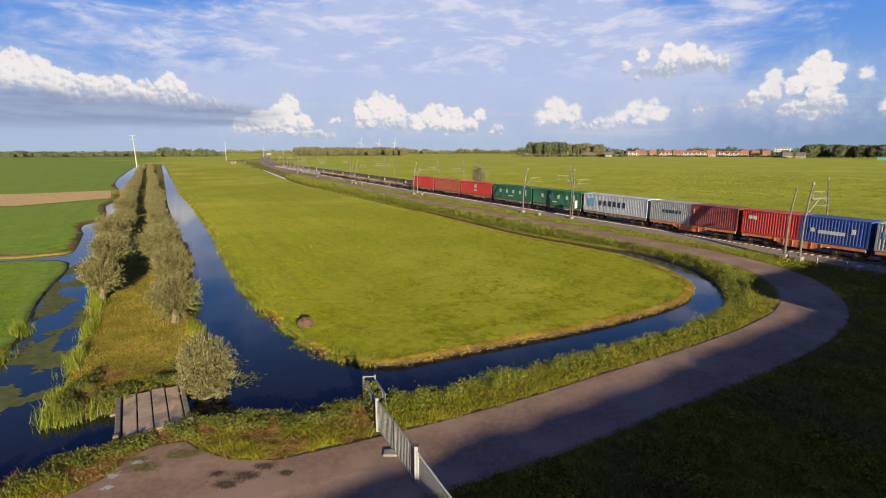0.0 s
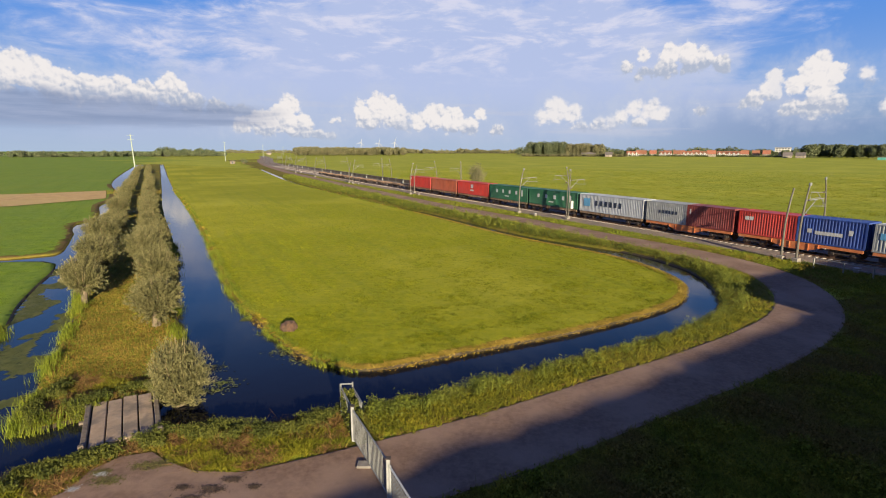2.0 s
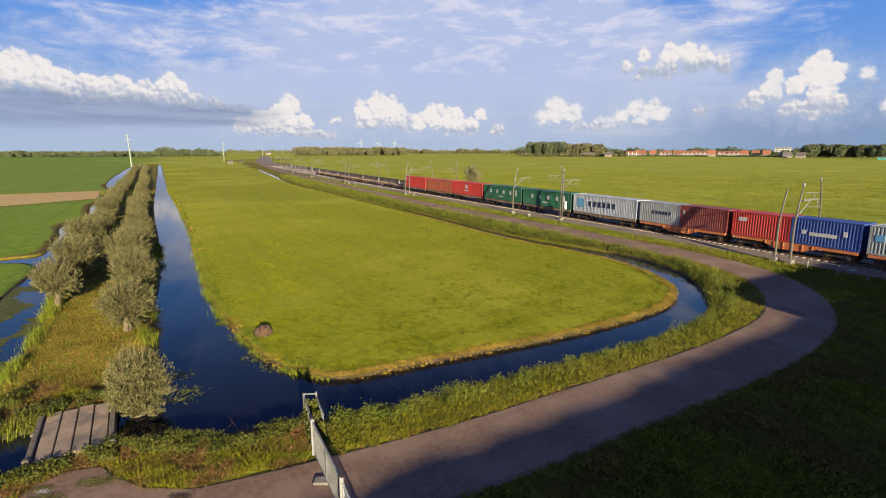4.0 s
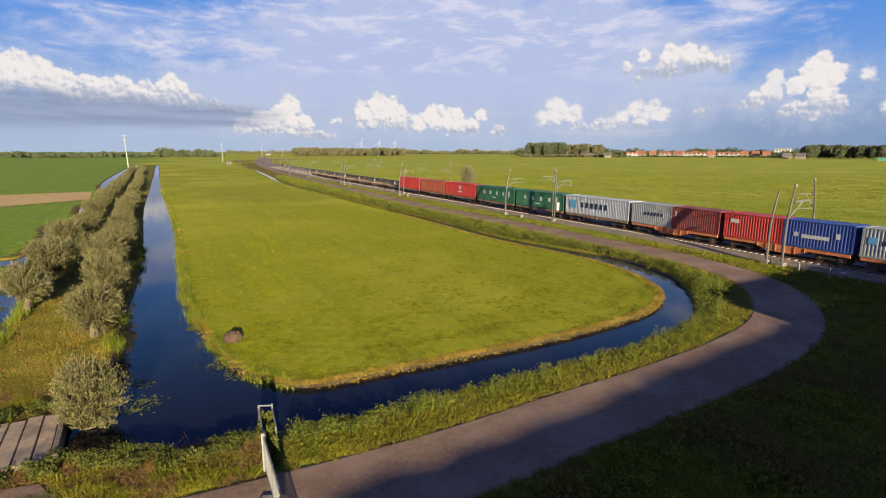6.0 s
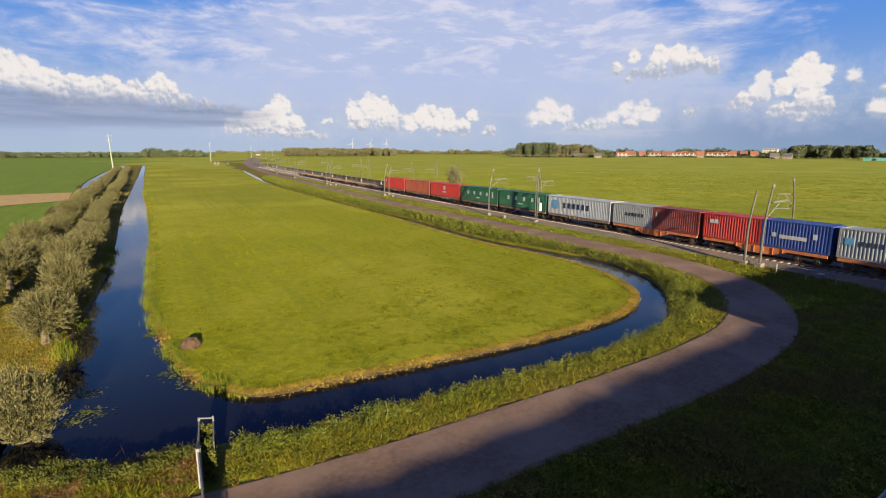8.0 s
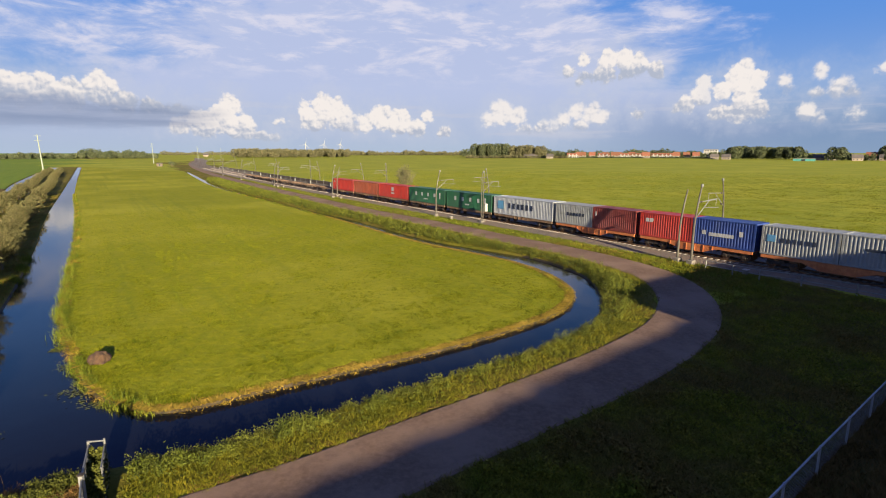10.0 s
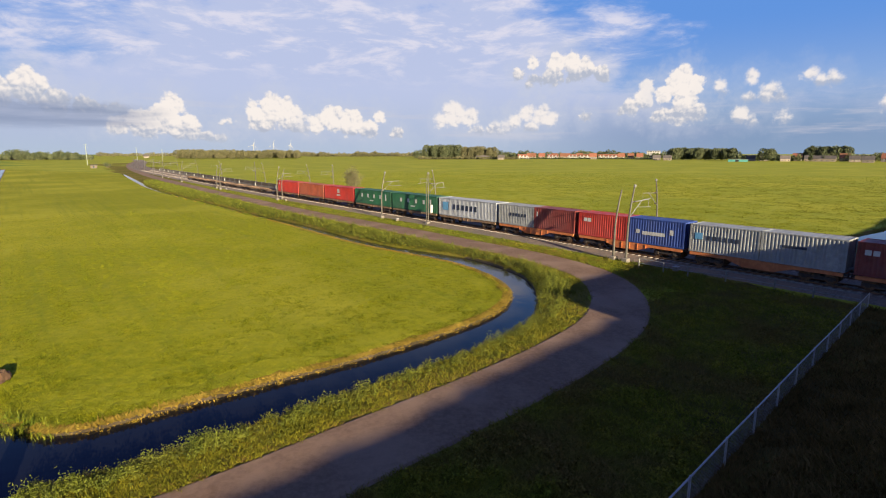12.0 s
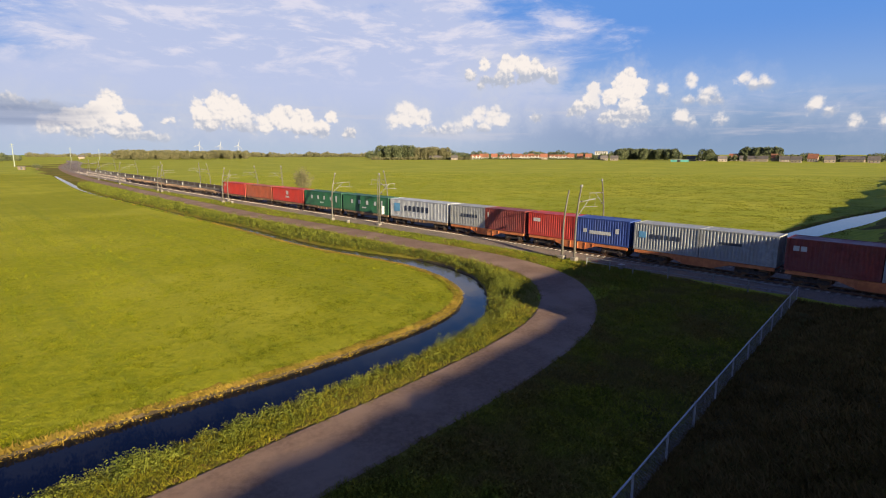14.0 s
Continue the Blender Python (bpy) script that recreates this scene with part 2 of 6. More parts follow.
M = {
    "pasture": material("pasture", (0.205, 0.240, 0.022), (0.335, 0.340, 0.034), 1.2, 0.9, 0.05, 7.0, stripe=(0.18, 0.225, 0.022), big=(0.355, 0.345, 0.038), big_scale=0.035, spec=0.1),
    "mown": material("mown", (0.192, 0.212, 0.010), (0.312, 0.305, 0.016), 1.6, 0.9, 0.10, 5.0, stripe=(0.16, 0.195, 0.013), big=(0.36, 0.34, 0.030), big_scale=0.035, spec=0.1),
    "meadow": material("meadow", (0.118, 0.188, 0.022), (0.190, 0.260, 0.036), 1.0, 0.9, 0.12, 2.2, stripe=(0.09, 0.15, 0.016), big=(0.18, 0.235, 0.03), big_scale=0.05, spec=0.1),
    "meadow_blades": material("meadow_blades", (0.058, 0.104, 0.007), (0.108, 0.156, 0.012), 0.5, 0.8, island=0.16, spec=0.12),
    "bank_earth": material("bank_earth", (0.085, 0.052, 0.020), (0.18, 0.112, 0.042), 1.2, 0.95, 0.08, 4, big=(0.11, 0.10, 0.02), big_scale=0.3, spec=0.1),
    "dry_bank": material("dry_bank", (0.17, 0.105, 0.018), (0.28, 0.18, 0.034), 1.5, 0.95, 0.08, 5, spec=0.1),
    "mud": material("mud", (0.028, 0.02, 0.011), (0.065, 0.044, 0.022), 2.0, 0.8, 0.05, 4),
    "rough_grass": material("rough_grass", (0.075, 0.09, 0.008), (0.18, 0.15, 0.02), 0.9, 0.95, 0.12, 3.0, big=(0.21, 0.155, 0.035), big_scale=0.12, spec=0.1),
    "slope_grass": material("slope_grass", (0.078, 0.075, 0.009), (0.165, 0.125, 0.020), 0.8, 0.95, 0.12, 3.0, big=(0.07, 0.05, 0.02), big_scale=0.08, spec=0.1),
    "blades": material("blades", (0.074, 0.092, 0.003), (0.168, 0.166, 0.007), 1.3, 0.8, stripe=(0.085, 0.112, 0.007), island=0.10, spec=0.12),
    "weeds": material("weeds", (0.068, 0.088, 0.010), (0.145, 0.155, 0.02), 0.7, 0.75, island=0.3, spec=0.2),
    "reeds": material("reeds", (0.080, 0.112, 0.007), (0.165, 0.180, 0.016), 0.7, 0.75, island=0.3, spec=0.2),
    "ploughed": material("ploughed", (0.36, 0.22, 0.075), (0.52, 0.335, 0.125), 0.6, 0.95, 0.1, 2.0, big=(0.44, 0.30, 0.10), big_scale=0.06),
    "asphalt": material("asphalt", (0.165, 0.102, 0.068), (0.245, 0.155, 0.106), 5.0, 0.9, 0.012, 60, big=(0.28, 0.185, 0.130), big_scale=0.25, spec=0.25),
    "ballast": material("ballast", (0.10, 0.08, 0.065), (0.25, 0.20, 0.165), 9.0, 0.95, 0.06, 14, big=(0.22, 0.16, 0.12), big_scale=0.4),
    "concrete": material("concrete", (0.17, 0.15, 0.13), (0.28, 0.255, 0.225), 2.5, 0.9, 0.01, 30, big=(0.14, 0.12, 0.10), big_scale=0.6),
    "sleeper": material("sleeper", (0.24, 0.20, 0.17), (0.36, 0.32, 0.28), 3.0, 0.9, 0.01, 30, per_object=0.15),
    "rail": material("rail", (0.10, 0.05, 0.03), (0.20, 0.12, 0.07), 4.0, 0.55, metal=0.6),
    "barrier": material("barrier", (0.058, 0.044, 0.034), (0.110, 0.084, 0.064), 1.5, 0.85, 0.01, 20, big=(0.09, 0.065, 0.045), big_scale=0.3),
    "galv": material("galv", (0.16, 0.16, 0.155), (0.26, 0.26, 0.25), 3.0, 0.55, metal=0.3),
    "mast_steel": material("mast_steel", (0.065, 0.058, 0.048), (0.13, 0.118, 0.098), 3.0, 0.6, metal=0.25),
    "white_box": material("white_box", (0.34, 0.34, 0.33), (0.46, 0.46, 0.45), 3.0, 0.6),
    "bark": material("bark", (0.09, 0.065, 0.04), (0.18, 0.14, 0.09), 6.0, 0.95, 0.03, 18),
    "willow": material("willow", (0.072, 0.072, 0.026), (0.172, 0.154, 0.064), 1.5, 0.7, island=0.35, spec=0.25),
    "shoots": material("shoots", (0.16, 0.12, 0.06), (0.28, 0.22, 0.12), 4.0, 0.9),
    "wood_plank": material("wood_plank", (0.09, 0.07, 0.05), (0.18, 0.14, 0.105), 6.0, 0.9, 0.01, 25),
    "bogie": material("bogie", (0.025, 0.02, 0.018), (0.07, 0.05, 0.04), 5.0, 0.8),
    "wagon_rust": material("wagon_rust", (0.15, 0.09, 0.052), (0.27, 0.17, 0.10), 2.0, 0.8),
    "wagon_orange": material("wagon_orange", (0.42, 0.12, 0.04), (0.60, 0.20, 0.07), 2.0, 0.7),
    "far_tree": material("far_tree", (0.060, 0.080, 0.045), (0.135, 0.148, 0.078), 0.15, 0.95, island=0.35, spec=0.1),
    "far_tree_dry": material("far_tree_dry", (0.095, 0.095, 0.052), (0.18, 0.165, 0.088), 0.15, 0.95, island=0.3, spec=0.1),
    "roof_tile": material("roof_tile", (0.16, 0.062, 0.035), (0.25, 0.10, 0.055), 0.3, 0.8, per_object=0.2),
    "roof_dark": material("roof_dark", (0.08, 0.07, 0.07), (0.14, 0.12, 0.11), 0.3, 0.8, per_object=0.2),
    "house_wall": material("house_wall", (0.22, 0.16, 0.12), (0.36, 0.30, 0.25), 0.3, 0.85, per_object=0.25),
    "white_wall": material("white_wall", (0.32, 0.31, 0.29), (0.45, 0.44, 0.42), 0.3, 0.8),
    "window_dark": material("window_dark", (0.02, 0.025, 0.03), (0.05, 0.06, 0.07), 0.5, 0.15),
    "pole_green": material("pole_green", (0.24, 0.28, 0.21), (0.32, 0.35, 0.28), 0.5, 0.6),
    "duckweed": material("duckweed", (0.060, 0.072, 0.018), (0.115, 0.120, 0.036), 2.5, 0.85, 0.01, 20, spec=0.2),
}


def paint(name, c, wear=0.12):
    """Container paint: faded by streaks and rust specks."""
    dark = tuple(v * (1 - 1.8 * wear) for v in c)
    return material(name, dark, tuple(min(v * (1 + wear), 0.85) for v in c), 1.3, 0.55, 0.004, 6, big=tuple(v * 0.78 + 0.02 for v in c), big_scale=0.7)


def water_material(name):
    m = bpy.data.materials.new(name)
    m.use_nodes = True
    n = Net(m.node_tree)
    co = n.add("ShaderNodeTexCoord").outputs["Object"]
    p = n.add("ShaderNodeBsdfPrincipled")
    p.inputs["Base Color"].default_value = (0.008, 0.0095, 0.014, 1)
    p.inputs["Roughness"].default_value, p.inputs["IOR"].default_value = 0.04, 1.33
    b = n.add("ShaderNodeBump")
    b.inputs["Strength"].default_value, b.inputs["Distance"].default_value = 0.25, 0.01
    n.set(b.inputs["Height"], n.math("ADD", n.noise(co, 2.5, 3.0), n.math("MULTIPLY", n.noise(co, 0.5, 2.0), 2.0)))
    n.set(p.inputs["Normal"], b.outputs[0])
    out = n.add("ShaderNodeOutputMaterial")
    n.t.links.new(p.outputs[0], out.inputs[0])
    return m


M["water"] = water_material("water")


# ---- mesh helpers ----
def mesh_object(name, verts, faces, mat, parent=None, label="", smooth=False):
    me = bpy.data.meshes.new(name)
    me.from_pydata([tuple(v) for v in verts], [], [tuple(f) for f in faces])
    for m in (mat if isinstance(mat, list) else [mat]):
        me.materials.append(m)
    if smooth:
        me.polygons.foreach_set("use_smooth", [True] * len(me.polygons))
    ob = new(name, me)
    if parent:
        ob.parent = parent
    return tagged(ob, label)


def quick(name, verts, tris, mat, parent=None, label=""):
    """A large triangle mesh from arrays."""
    verts, tris = np.asarray(verts, np.float32), np.asarray(tris, np.int32)
    me = bpy.data.meshes.new(name)
    me.vertices.add(len(verts))
    me.vertices.foreach_set("co", verts.ravel())
    me.loops.add(tris.size)
    me.loops.foreach_set("vertex_index", tris.ravel())
    me.polygons.add(len(tris))
    me.polygons.foreach_set("loop_start", np.arange(len(tris), dtype=np.int32) * 3)
    me.update(calc_edges=True)
    me.materials.append(mat)
    ob = new(name, me)
    if parent:
        ob.parent = parent
    return tagged(ob, label)


def part(name, bm, mat, parent, label=""):
    me = bpy.data.meshes.new(name)
    bm.to_mesh(me)
    bm.free()
    me.materials.append(mat)
    ob = new(name, me)
    ob.parent = parent
    return tagged(ob, label)


def empty(name, m=None):
    ob = new(name)
    ob.empty_display_size = 0.2
    if m is not None:
        ob.matrix_world = m
    return ob


def box(bm, x0, y0, z0, x1, y1, z1, bevel=0.0):
    r = bmesh.ops.create_cube(bm, size=1.0, matrix=Matrix.Translation(((x0 + x1) / 2, (y0 + y1) / 2, (z0 + z1) / 2)) @ Matrix.Diagonal((x1 - x0, y1 - y0, z1 - z0, 1)))
    if bevel:
        es = list({e for v in r["verts"] for e in v.link_edges})
        bmesh.ops.bevel(bm, geom=es, offset=bevel, segments=1, affect="EDGES")
    return bm


def tube(bm, points, radii, sides=8):
    """A round tapered bar along points."""
    pts = [Vector(p) for p in points]
    rings = []
    for i, p in enumerate(pts):
        d = (pts[min(i + 1, len(pts) - 1)] - pts[max(i - 1, 0)]).normalized()
        side = d.cross(Vector((0, 0, 1)) if abs(d.z) < 0.9 else Vector((1, 0, 0))).normalized()
        top = side.cross(d)
        r = radii[i] if isinstance(radii, (list, tuple)) else radii
        rings.append([bm.verts.new(p + side * r * math.cos(a) + top * r * math.sin(a)) for a in (2 * math.pi * j / sides for j in range(sides))])
    for a, b in zip(rings, rings[1:]):
        for j in range(sides):
            bm.faces.new((a[j], a[(j + 1) % sides], b[(j + 1) % sides], b[j]))
    bm.faces.new(rings[0][::-1])
    bm.faces.new(rings[-1])
    return bm


def smooth_line(points, step):
    """Catmull-Rom curve through points, as an array at about even steps."""
    p = np.array(points, float)
    p = np.vstack([2 * p[0] - p[1], p, 2 * p[-1] - p[-2]])
    out = []
    for a, b, c, d in zip(p, p[1:], p[2:], p[3:]):
        k = max(int(np.linalg.norm(c - b) / step), 1)
        t = (np.arange(k) / k)[:, None]
        out.append(0.5 * (2 * b + (c - a) * t + (2 * a - 5 * b + 4 * c - d) * t**2 + (3 * b - a - 3 * c + d) * t**3))
    return np.vstack([*out, p[-2][None]])


def normals(line):
    t = np.gradient(line, axis=0)
    t /= np.linalg.norm(t, axis=1)[:, None]
    return np.stack([t[:, 1], -t[:, 0]], 1)


def shifted(line, off):
    return line + normals(line) * off


def strip(name, line, profile, mat, parent=None, label=""):
    """Sweeps a profile of (offset to the right, z) along a line."""
    nr = normals(line)
    k = len(profile)
    verts = [(*(p + q * o), z) for p, q in zip(line, nr) for o, z in profile]
    faces = [(i * k + j, (i + 1) * k + j, (i + 1) * k + j + 1, i * k + j + 1) for i in range(len(line) - 1) for j in range(k - 1)]
    return mesh_object(name, verts, faces, mat, parent, label)


def seg_distance(pts, line, closed=False):
    """Distance from points to a polyline."""
    a = line
    b = np.roll(line, -1, 0) if closed else line[1:]
    a = a if closed else line[:-1]
    best = np.full(len(pts), 1e9)
    for p, q in zip(a, b):
        d = q - p
        t = np.clip(((pts - p) @ d) / max(d @ d, 1e-9), 0, 1)
        best = np.minimum(best, ((pts - p - t[:, None] * d) ** 2).sum(1))
    return np.sqrt(best)


def inside(pts, poly):
    x, y = pts[:, 0], pts[:, 1]
    c = np.zeros(len(pts), bool)
    for (x0, y0), (x1, y1) in zip(poly, np.roll(poly, -1, 0)):
        if y0 != y1:
            c ^= ((y0 > y) != (y1 > y)) & (x < (x1 - x0) * (y - y0) / (y1 - y0) + x0)
    return c


# ---- plan: lines of the land (metres) ----
FENCE_U, FENCE_N = np.array((0.85, 0.527)), np.array((-0.527, 0.85))
WATER_Z = -0.22
AVENUE_RIGHT = [(-221.4, 408.2), (-162, 299.2), (-90.2, 167.4), (-54.5, 101.5), (-32.7, 63.3), (-21.9, 43.6), (-17.6, 34.6), (-13.4, 27), (-11.6, 22.7)]
AVENUE_LEFT = [(-13.6, 20.8), (-15.9, 19.3), (-17.2, 21.4), (-19.5, 25.7), (-24, 34), (-31.3, 45.4), (-45.4, 68), (-63.7, 100.4), (-85.3, 138.2), (-122, 205.2), (-232.2, 406.1)]
LEFT_BANK = [(-236.5, 403.9), (-127.4, 203), (-88.2, 140.6), (-74.1, 117.4), (-68.9, 105), (-62.6, 94.9), (-56.2, 85.1), (-54.6, 81), (-55.0, 78.6), (-53.6, 75.6), (-51.2, 71.8), (-48.4, 68.1),
             (-44.3, 61.5), (-41.7, 57.1), (-40.8, 54.5), (-42.6, 53.2), (-52, 50.4), (-129.6, 34.7), (-129.6, 32.5), (-52, 48.2), (-42, 50.4), (-38.1, 50.4), (-36.3, 48.5), (-34.6, 45.7), (-33.1, 42.6), (-29.8, 36.3), (-27, 31.9), (-24.4, 27.4), (-22.6, 22.6), (-21.1, 15.1), (-20, 4.3)]
NEAR_BANK = [(-16.2, 4.3), (-15.6, 13.5), (-14.4, 15.7), (-12.9, 16.8), (-11.4, 17.9), (-10.3, 19.4), (-8.6, 19.8), (-7.2, 19.5), (-5.4, 20.1), (-3.8, 21.4), (-0.6, 23.9), (5.4, 27.3), (13.6, 31.9),
             (18.6, 34.7), (21.6, 37.6), (23.8, 41.3), (24.5, 45.1), (23.7, 49.2), (20.3, 55.7), (10.5, 67.9), (-0.8, 89), (-22, 127.4), (-49.7, 179.3), (-80.5, 248.4), (-105.8, 305.6)]
FIELD_EDGE = [(-107.6, 306.7), (-82.3, 247.3), (-51.4, 178.2), (-23.7, 126.4), (-2.3, 88.1), (9, 66.7), (17.5, 54.6), (20.1, 48.6), (20.7, 43.5), (19.8, 39.8), (16.8, 35.9), (9.65, 31.15),
              (0.5, 26.7), (-2.6, 25.25), (-4.6, 25.6), (-8, 28.3), (-14.9, 38.3), (-20.8, 49.2), (-32.6, 71.3), (-52.5, 106.9), (-86.9, 167.4), (-158.8, 299.2), (-218.2, 408.2)]
RIGHT_WATER = [(66.3, 56.6), (69.6, 55.5), (74, 55.3), (83.7, 58.8), (95, 63), (104.8, 66.1), (140.4, 77.8), (194.4, 92.9), (194.4, 103.7), (135, 83.7), (118.8, 77.2), (103.1, 71.8), (89.6, 66.4), (77.8, 61.5)]
TRACK = [(-324, 928.8), (-238.7, 697.7), (-192.2, 557.3), (-159.8, 464.4), (-114.5, 356.4), (-90.2, 304.6), (-67.9, 259.2), (-44.4, 210.6), (-25.4, 172.8), (-8.5, 140.4), (3, 118.8), (14.6, 97.2), (23.3, 81), (30.8, 67),
         (37.8, 54), (43.5, 43.2), (49.1, 32.4), (54.6, 21.6), (60, 10.8), (70.2, -10.8), (86.4, -45.4)]
ROAD = [(-14.3, 9.7), (-10, 12.7), (-5.6, 14.7), (-1.1, 16.7), (3.95, 19.25), (8.87, 22.18), (13.95, 25.16), (19.0, 28.48), (23.5, 32.13), (26.55, 35.95), (28.4, 39.7), (29.4, 43.7), (29.2, 48.6), (26.7, 55.6),
        (21.6, 64.8), (16, 75.3), (9.1, 87), (0, 102.6), (-13.7, 129.6), (-41.6, 185.8), (-85.3, 278.6), (-140.4, 408.2), (-205.2, 583.2), (-280.8, 820.8)]

track = smooth_line(TRACK, 1.2)
road = smooth_line(ROAD, 0.8)


def dense(points):
    """Fine steps near the camera, coarse far off."""
    line = smooth_line(points, 0.9)
    keep, last = [], None
    for p in line:
        if last is None or np.linalg.norm(p - last) > 0.012 * np.hypot(*p) + 0.3:
            keep.append(p)
            last = p
    return np.array(keep)


rng = np.random.default_rng(7)
near_bank = dense(NEAR_BANK)
near_bank = near_bank + normals(near_bank) * (np.interp(near_bank[:, 0], [-6, -1.5], [0, 1]) * np.interp(near_bank[:, 1], [20, 22, 24, 30, 32, 34.7, 37.6, 41.3, 45, 49, 55, 80, 200], [0.3, 1.6, 2.1, 2.0, 1.9, 0.9, -0.3, -1.1, -1.1, -0.5, 0.4, 0.6, 0.4]))[:, None]
canal = np.vstack([*(dense(s) for s in (AVENUE_RIGHT, AVENUE_LEFT, LEFT_BANK)), near_bank, dense(FIELD_EDGE)])
right_water = dense(RIGHT_WATER)
avenue = np.vstack([smooth_line(AVENUE_RIGHT, 3), smooth_line(AVENUE_LEFT, 3)])
lane = shifted(road, -1.65)
lane = lane[(lane[:, 0] > -3.0) | (lane[:, 1] > 60)]
lane = lane[lane[:, 1] < 305]
verge = np.vstack([near_bank[(near_bank[:, 0] > -4) | (near_bank[:, 1] > 50)], lane[::-1]])
field_edge = dense(FIELD_EDGE)


def crest_height(u):
    return np.interp(u, [-97, -22, 16, 39, 67, 84, 130, 240], [5.6, 7.2, 7.5, 8.4, 8.5, 7.0, 5.0, 4.0])


def land_z(p, to_canal, to_right, to_rail):
    """Height of the land: banks down to the ditch beds, the road embankment, light unevenness."""
    u, n = p @ FENCE_U, p @ FENCE_N
    r = np.hypot(p[:, 0], p[:, 1])
    wave = np.sin(p[:, 0] * 0.9 + 1.3 * np.sin(p[:, 1] * 0.5)) * np.sin(p[:, 1] * 0.8) * 0.03 * (r < 160)
    emb = np.minimum(np.minimum(crest_height(u), (3.6 - n) / 2.5), (n + 52) / 2.6)
    z = wave + np.maximum(np.minimum(emb, (to_rail - 7.0) / 1.3), 0.0) * (r < 300)
    for sign in (to_canal, to_right):
        z = np.where(sign < 0.35, np.minimum(z, np.clip(sign / 0.55, -1, 0.35 / 0.55) * 1.0 - 0.06), z)
    return z


def ground_z(p):
    signed = [np.where(inside(p, poly), -1.0, 1.0) * seg_distance(p, poly, True) for poly in (canal, right_water)]
    return land_z(p, *signed, seg_distance(p, track[::3]))


def west_land(p):
    """The land beyond the farm track's western ditch."""
    return p[:, 0] < np.interp(p[:, 1], [0, 20, 32, 48, 70, 140, 404, 2000], [-19, -21.5, -26.5, -35.6, -49, -87.0, -234, -1100])


def build_ground():
    from mathutils.geometry import delaunay_2d_cdt
    pts, edges = [], []
    for loop in (canal, right_water):
        for off in (0.0, 0.5, -0.55, 1.2):
            nr = normals(np.vstack([loop, loop[:1]]))[:-1]
            ring = loop + nr * off
            i = len(pts)
            pts += ring.tolist()
            if off == 0.0:
                edges += [(i + j, i + (j + 1) % len(ring)) for j in range(len(ring))]
    for x0, x1, y0, y1, s in ((-67, 80, -55, 86, 1.4), (-285, 250, -120, 440, 9.0), (-1200, 1200, -700, 1600, 90.0), (-4700, 4700, -4700, 4700, 700.0)):
        gx, gy = np.meshgrid(np.arange(x0, x1, s), np.arange(y0, y1, s))
        g = np.stack([gx.ravel(), gy.ravel()], 1)
        g = g + rng.uniform(-0.35, 0.35, g.shape) * s
        pts += g.tolist()
    vs, _, fs, *_ = delaunay_2d_cdt([Vector(p) for p in pts], edges, [], 0, 1e-4)
    p = np.array([(v.x, v.y) for v in vs])
    z = ground_z(p)
    verts = np.column_stack([p, z])
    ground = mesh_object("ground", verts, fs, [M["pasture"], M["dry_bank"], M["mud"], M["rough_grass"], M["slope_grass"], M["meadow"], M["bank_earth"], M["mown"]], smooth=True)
    c = np.array([p[list(f)].mean(0) for f in fs])
    wet = inside(c, canal) | inside(c, right_water)
    near = np.minimum(seg_distance(c, canal, True), seg_distance(c, right_water, True))
    u, n = c @ FENCE_U, c @ FENCE_N
    slot = np.zeros(len(c), int)
    slot[inside(c, avenue) | inside(c, verge)] = 3
    rail_d = seg_distance(c, track[::3])
    slot[(rail_d < 16) & (c[:, 1] > 40)] = 3
    # land by the embankment: rough brown grass, toned darker for the shade there
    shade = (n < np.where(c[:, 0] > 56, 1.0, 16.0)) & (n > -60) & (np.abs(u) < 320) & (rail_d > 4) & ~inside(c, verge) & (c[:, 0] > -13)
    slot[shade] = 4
    ragged = 0.16 + 0.22 * (1 + np.sin(c[:, 0] * 1.9 + 2 * np.sin(c[:, 1] * 1.1)))
    slot[(near < ragged) & ~wet & (slot == 0)] = 1
    field_side = (c[:, 0] < -4.6) & (c[:, 1] > 25) & inside(c, field_edge)
    slot[field_side & (slot == 1) & (np.sin(c[:, 1] * 0.8) + np.sin(c[:, 0] * 1.7) < 0.9)] = 0
    slot[(slot == 0) & inside(c, field_edge)] = 7
    west = west_land(c)
    slot[west & (slot < 2)] = 5
    slot[west & (near < np.where(c[:, 1] > 50, 1.0, -0.3) + 0.3 * np.sin(c[:, 0] * 0.7 + c[:, 1] * 0.3)) & (np.hypot(*c.T) < 200)] = 6
    slot[wet] = 2
    slot[wet & (near < 0.7) & (np.hypot(*c.T) > 60)] = 3
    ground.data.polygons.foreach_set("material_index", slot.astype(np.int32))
    ground.data.update()
    return tagged(ground, "flat green polder pasture cut by dark ditches, with a grassy road embankment", "ground", kind="structure")


ground = build_ground()


def flat_sheet(name, outline, z, mat, label, category, kind="structure"):
    bm = bmesh.new()
    f = bm.faces.new([bm.verts.new((x, y, z)) for x, y in outline])
    bmesh.ops.triangulate(bm, faces=[f])
    me = bpy.data.meshes.new(name)
    bm.to_mesh(me)
    bm.free()
    me.materials.append(mat)
    return tagged(new(name, me), label, category, kind=kind)


flat_sheet("water", [(-290, -5), (32, -5), (32, 430), (-290, 430)], WATER_Z, M["water"], "still dark ditch water that mirrors the blue sky", "water")
flat_sheet("water", [(62, 48), (205, 64), (205, 114), (62, 76)], WATER_Z, M["water"], "pale ditch water beyond the railway", "water")

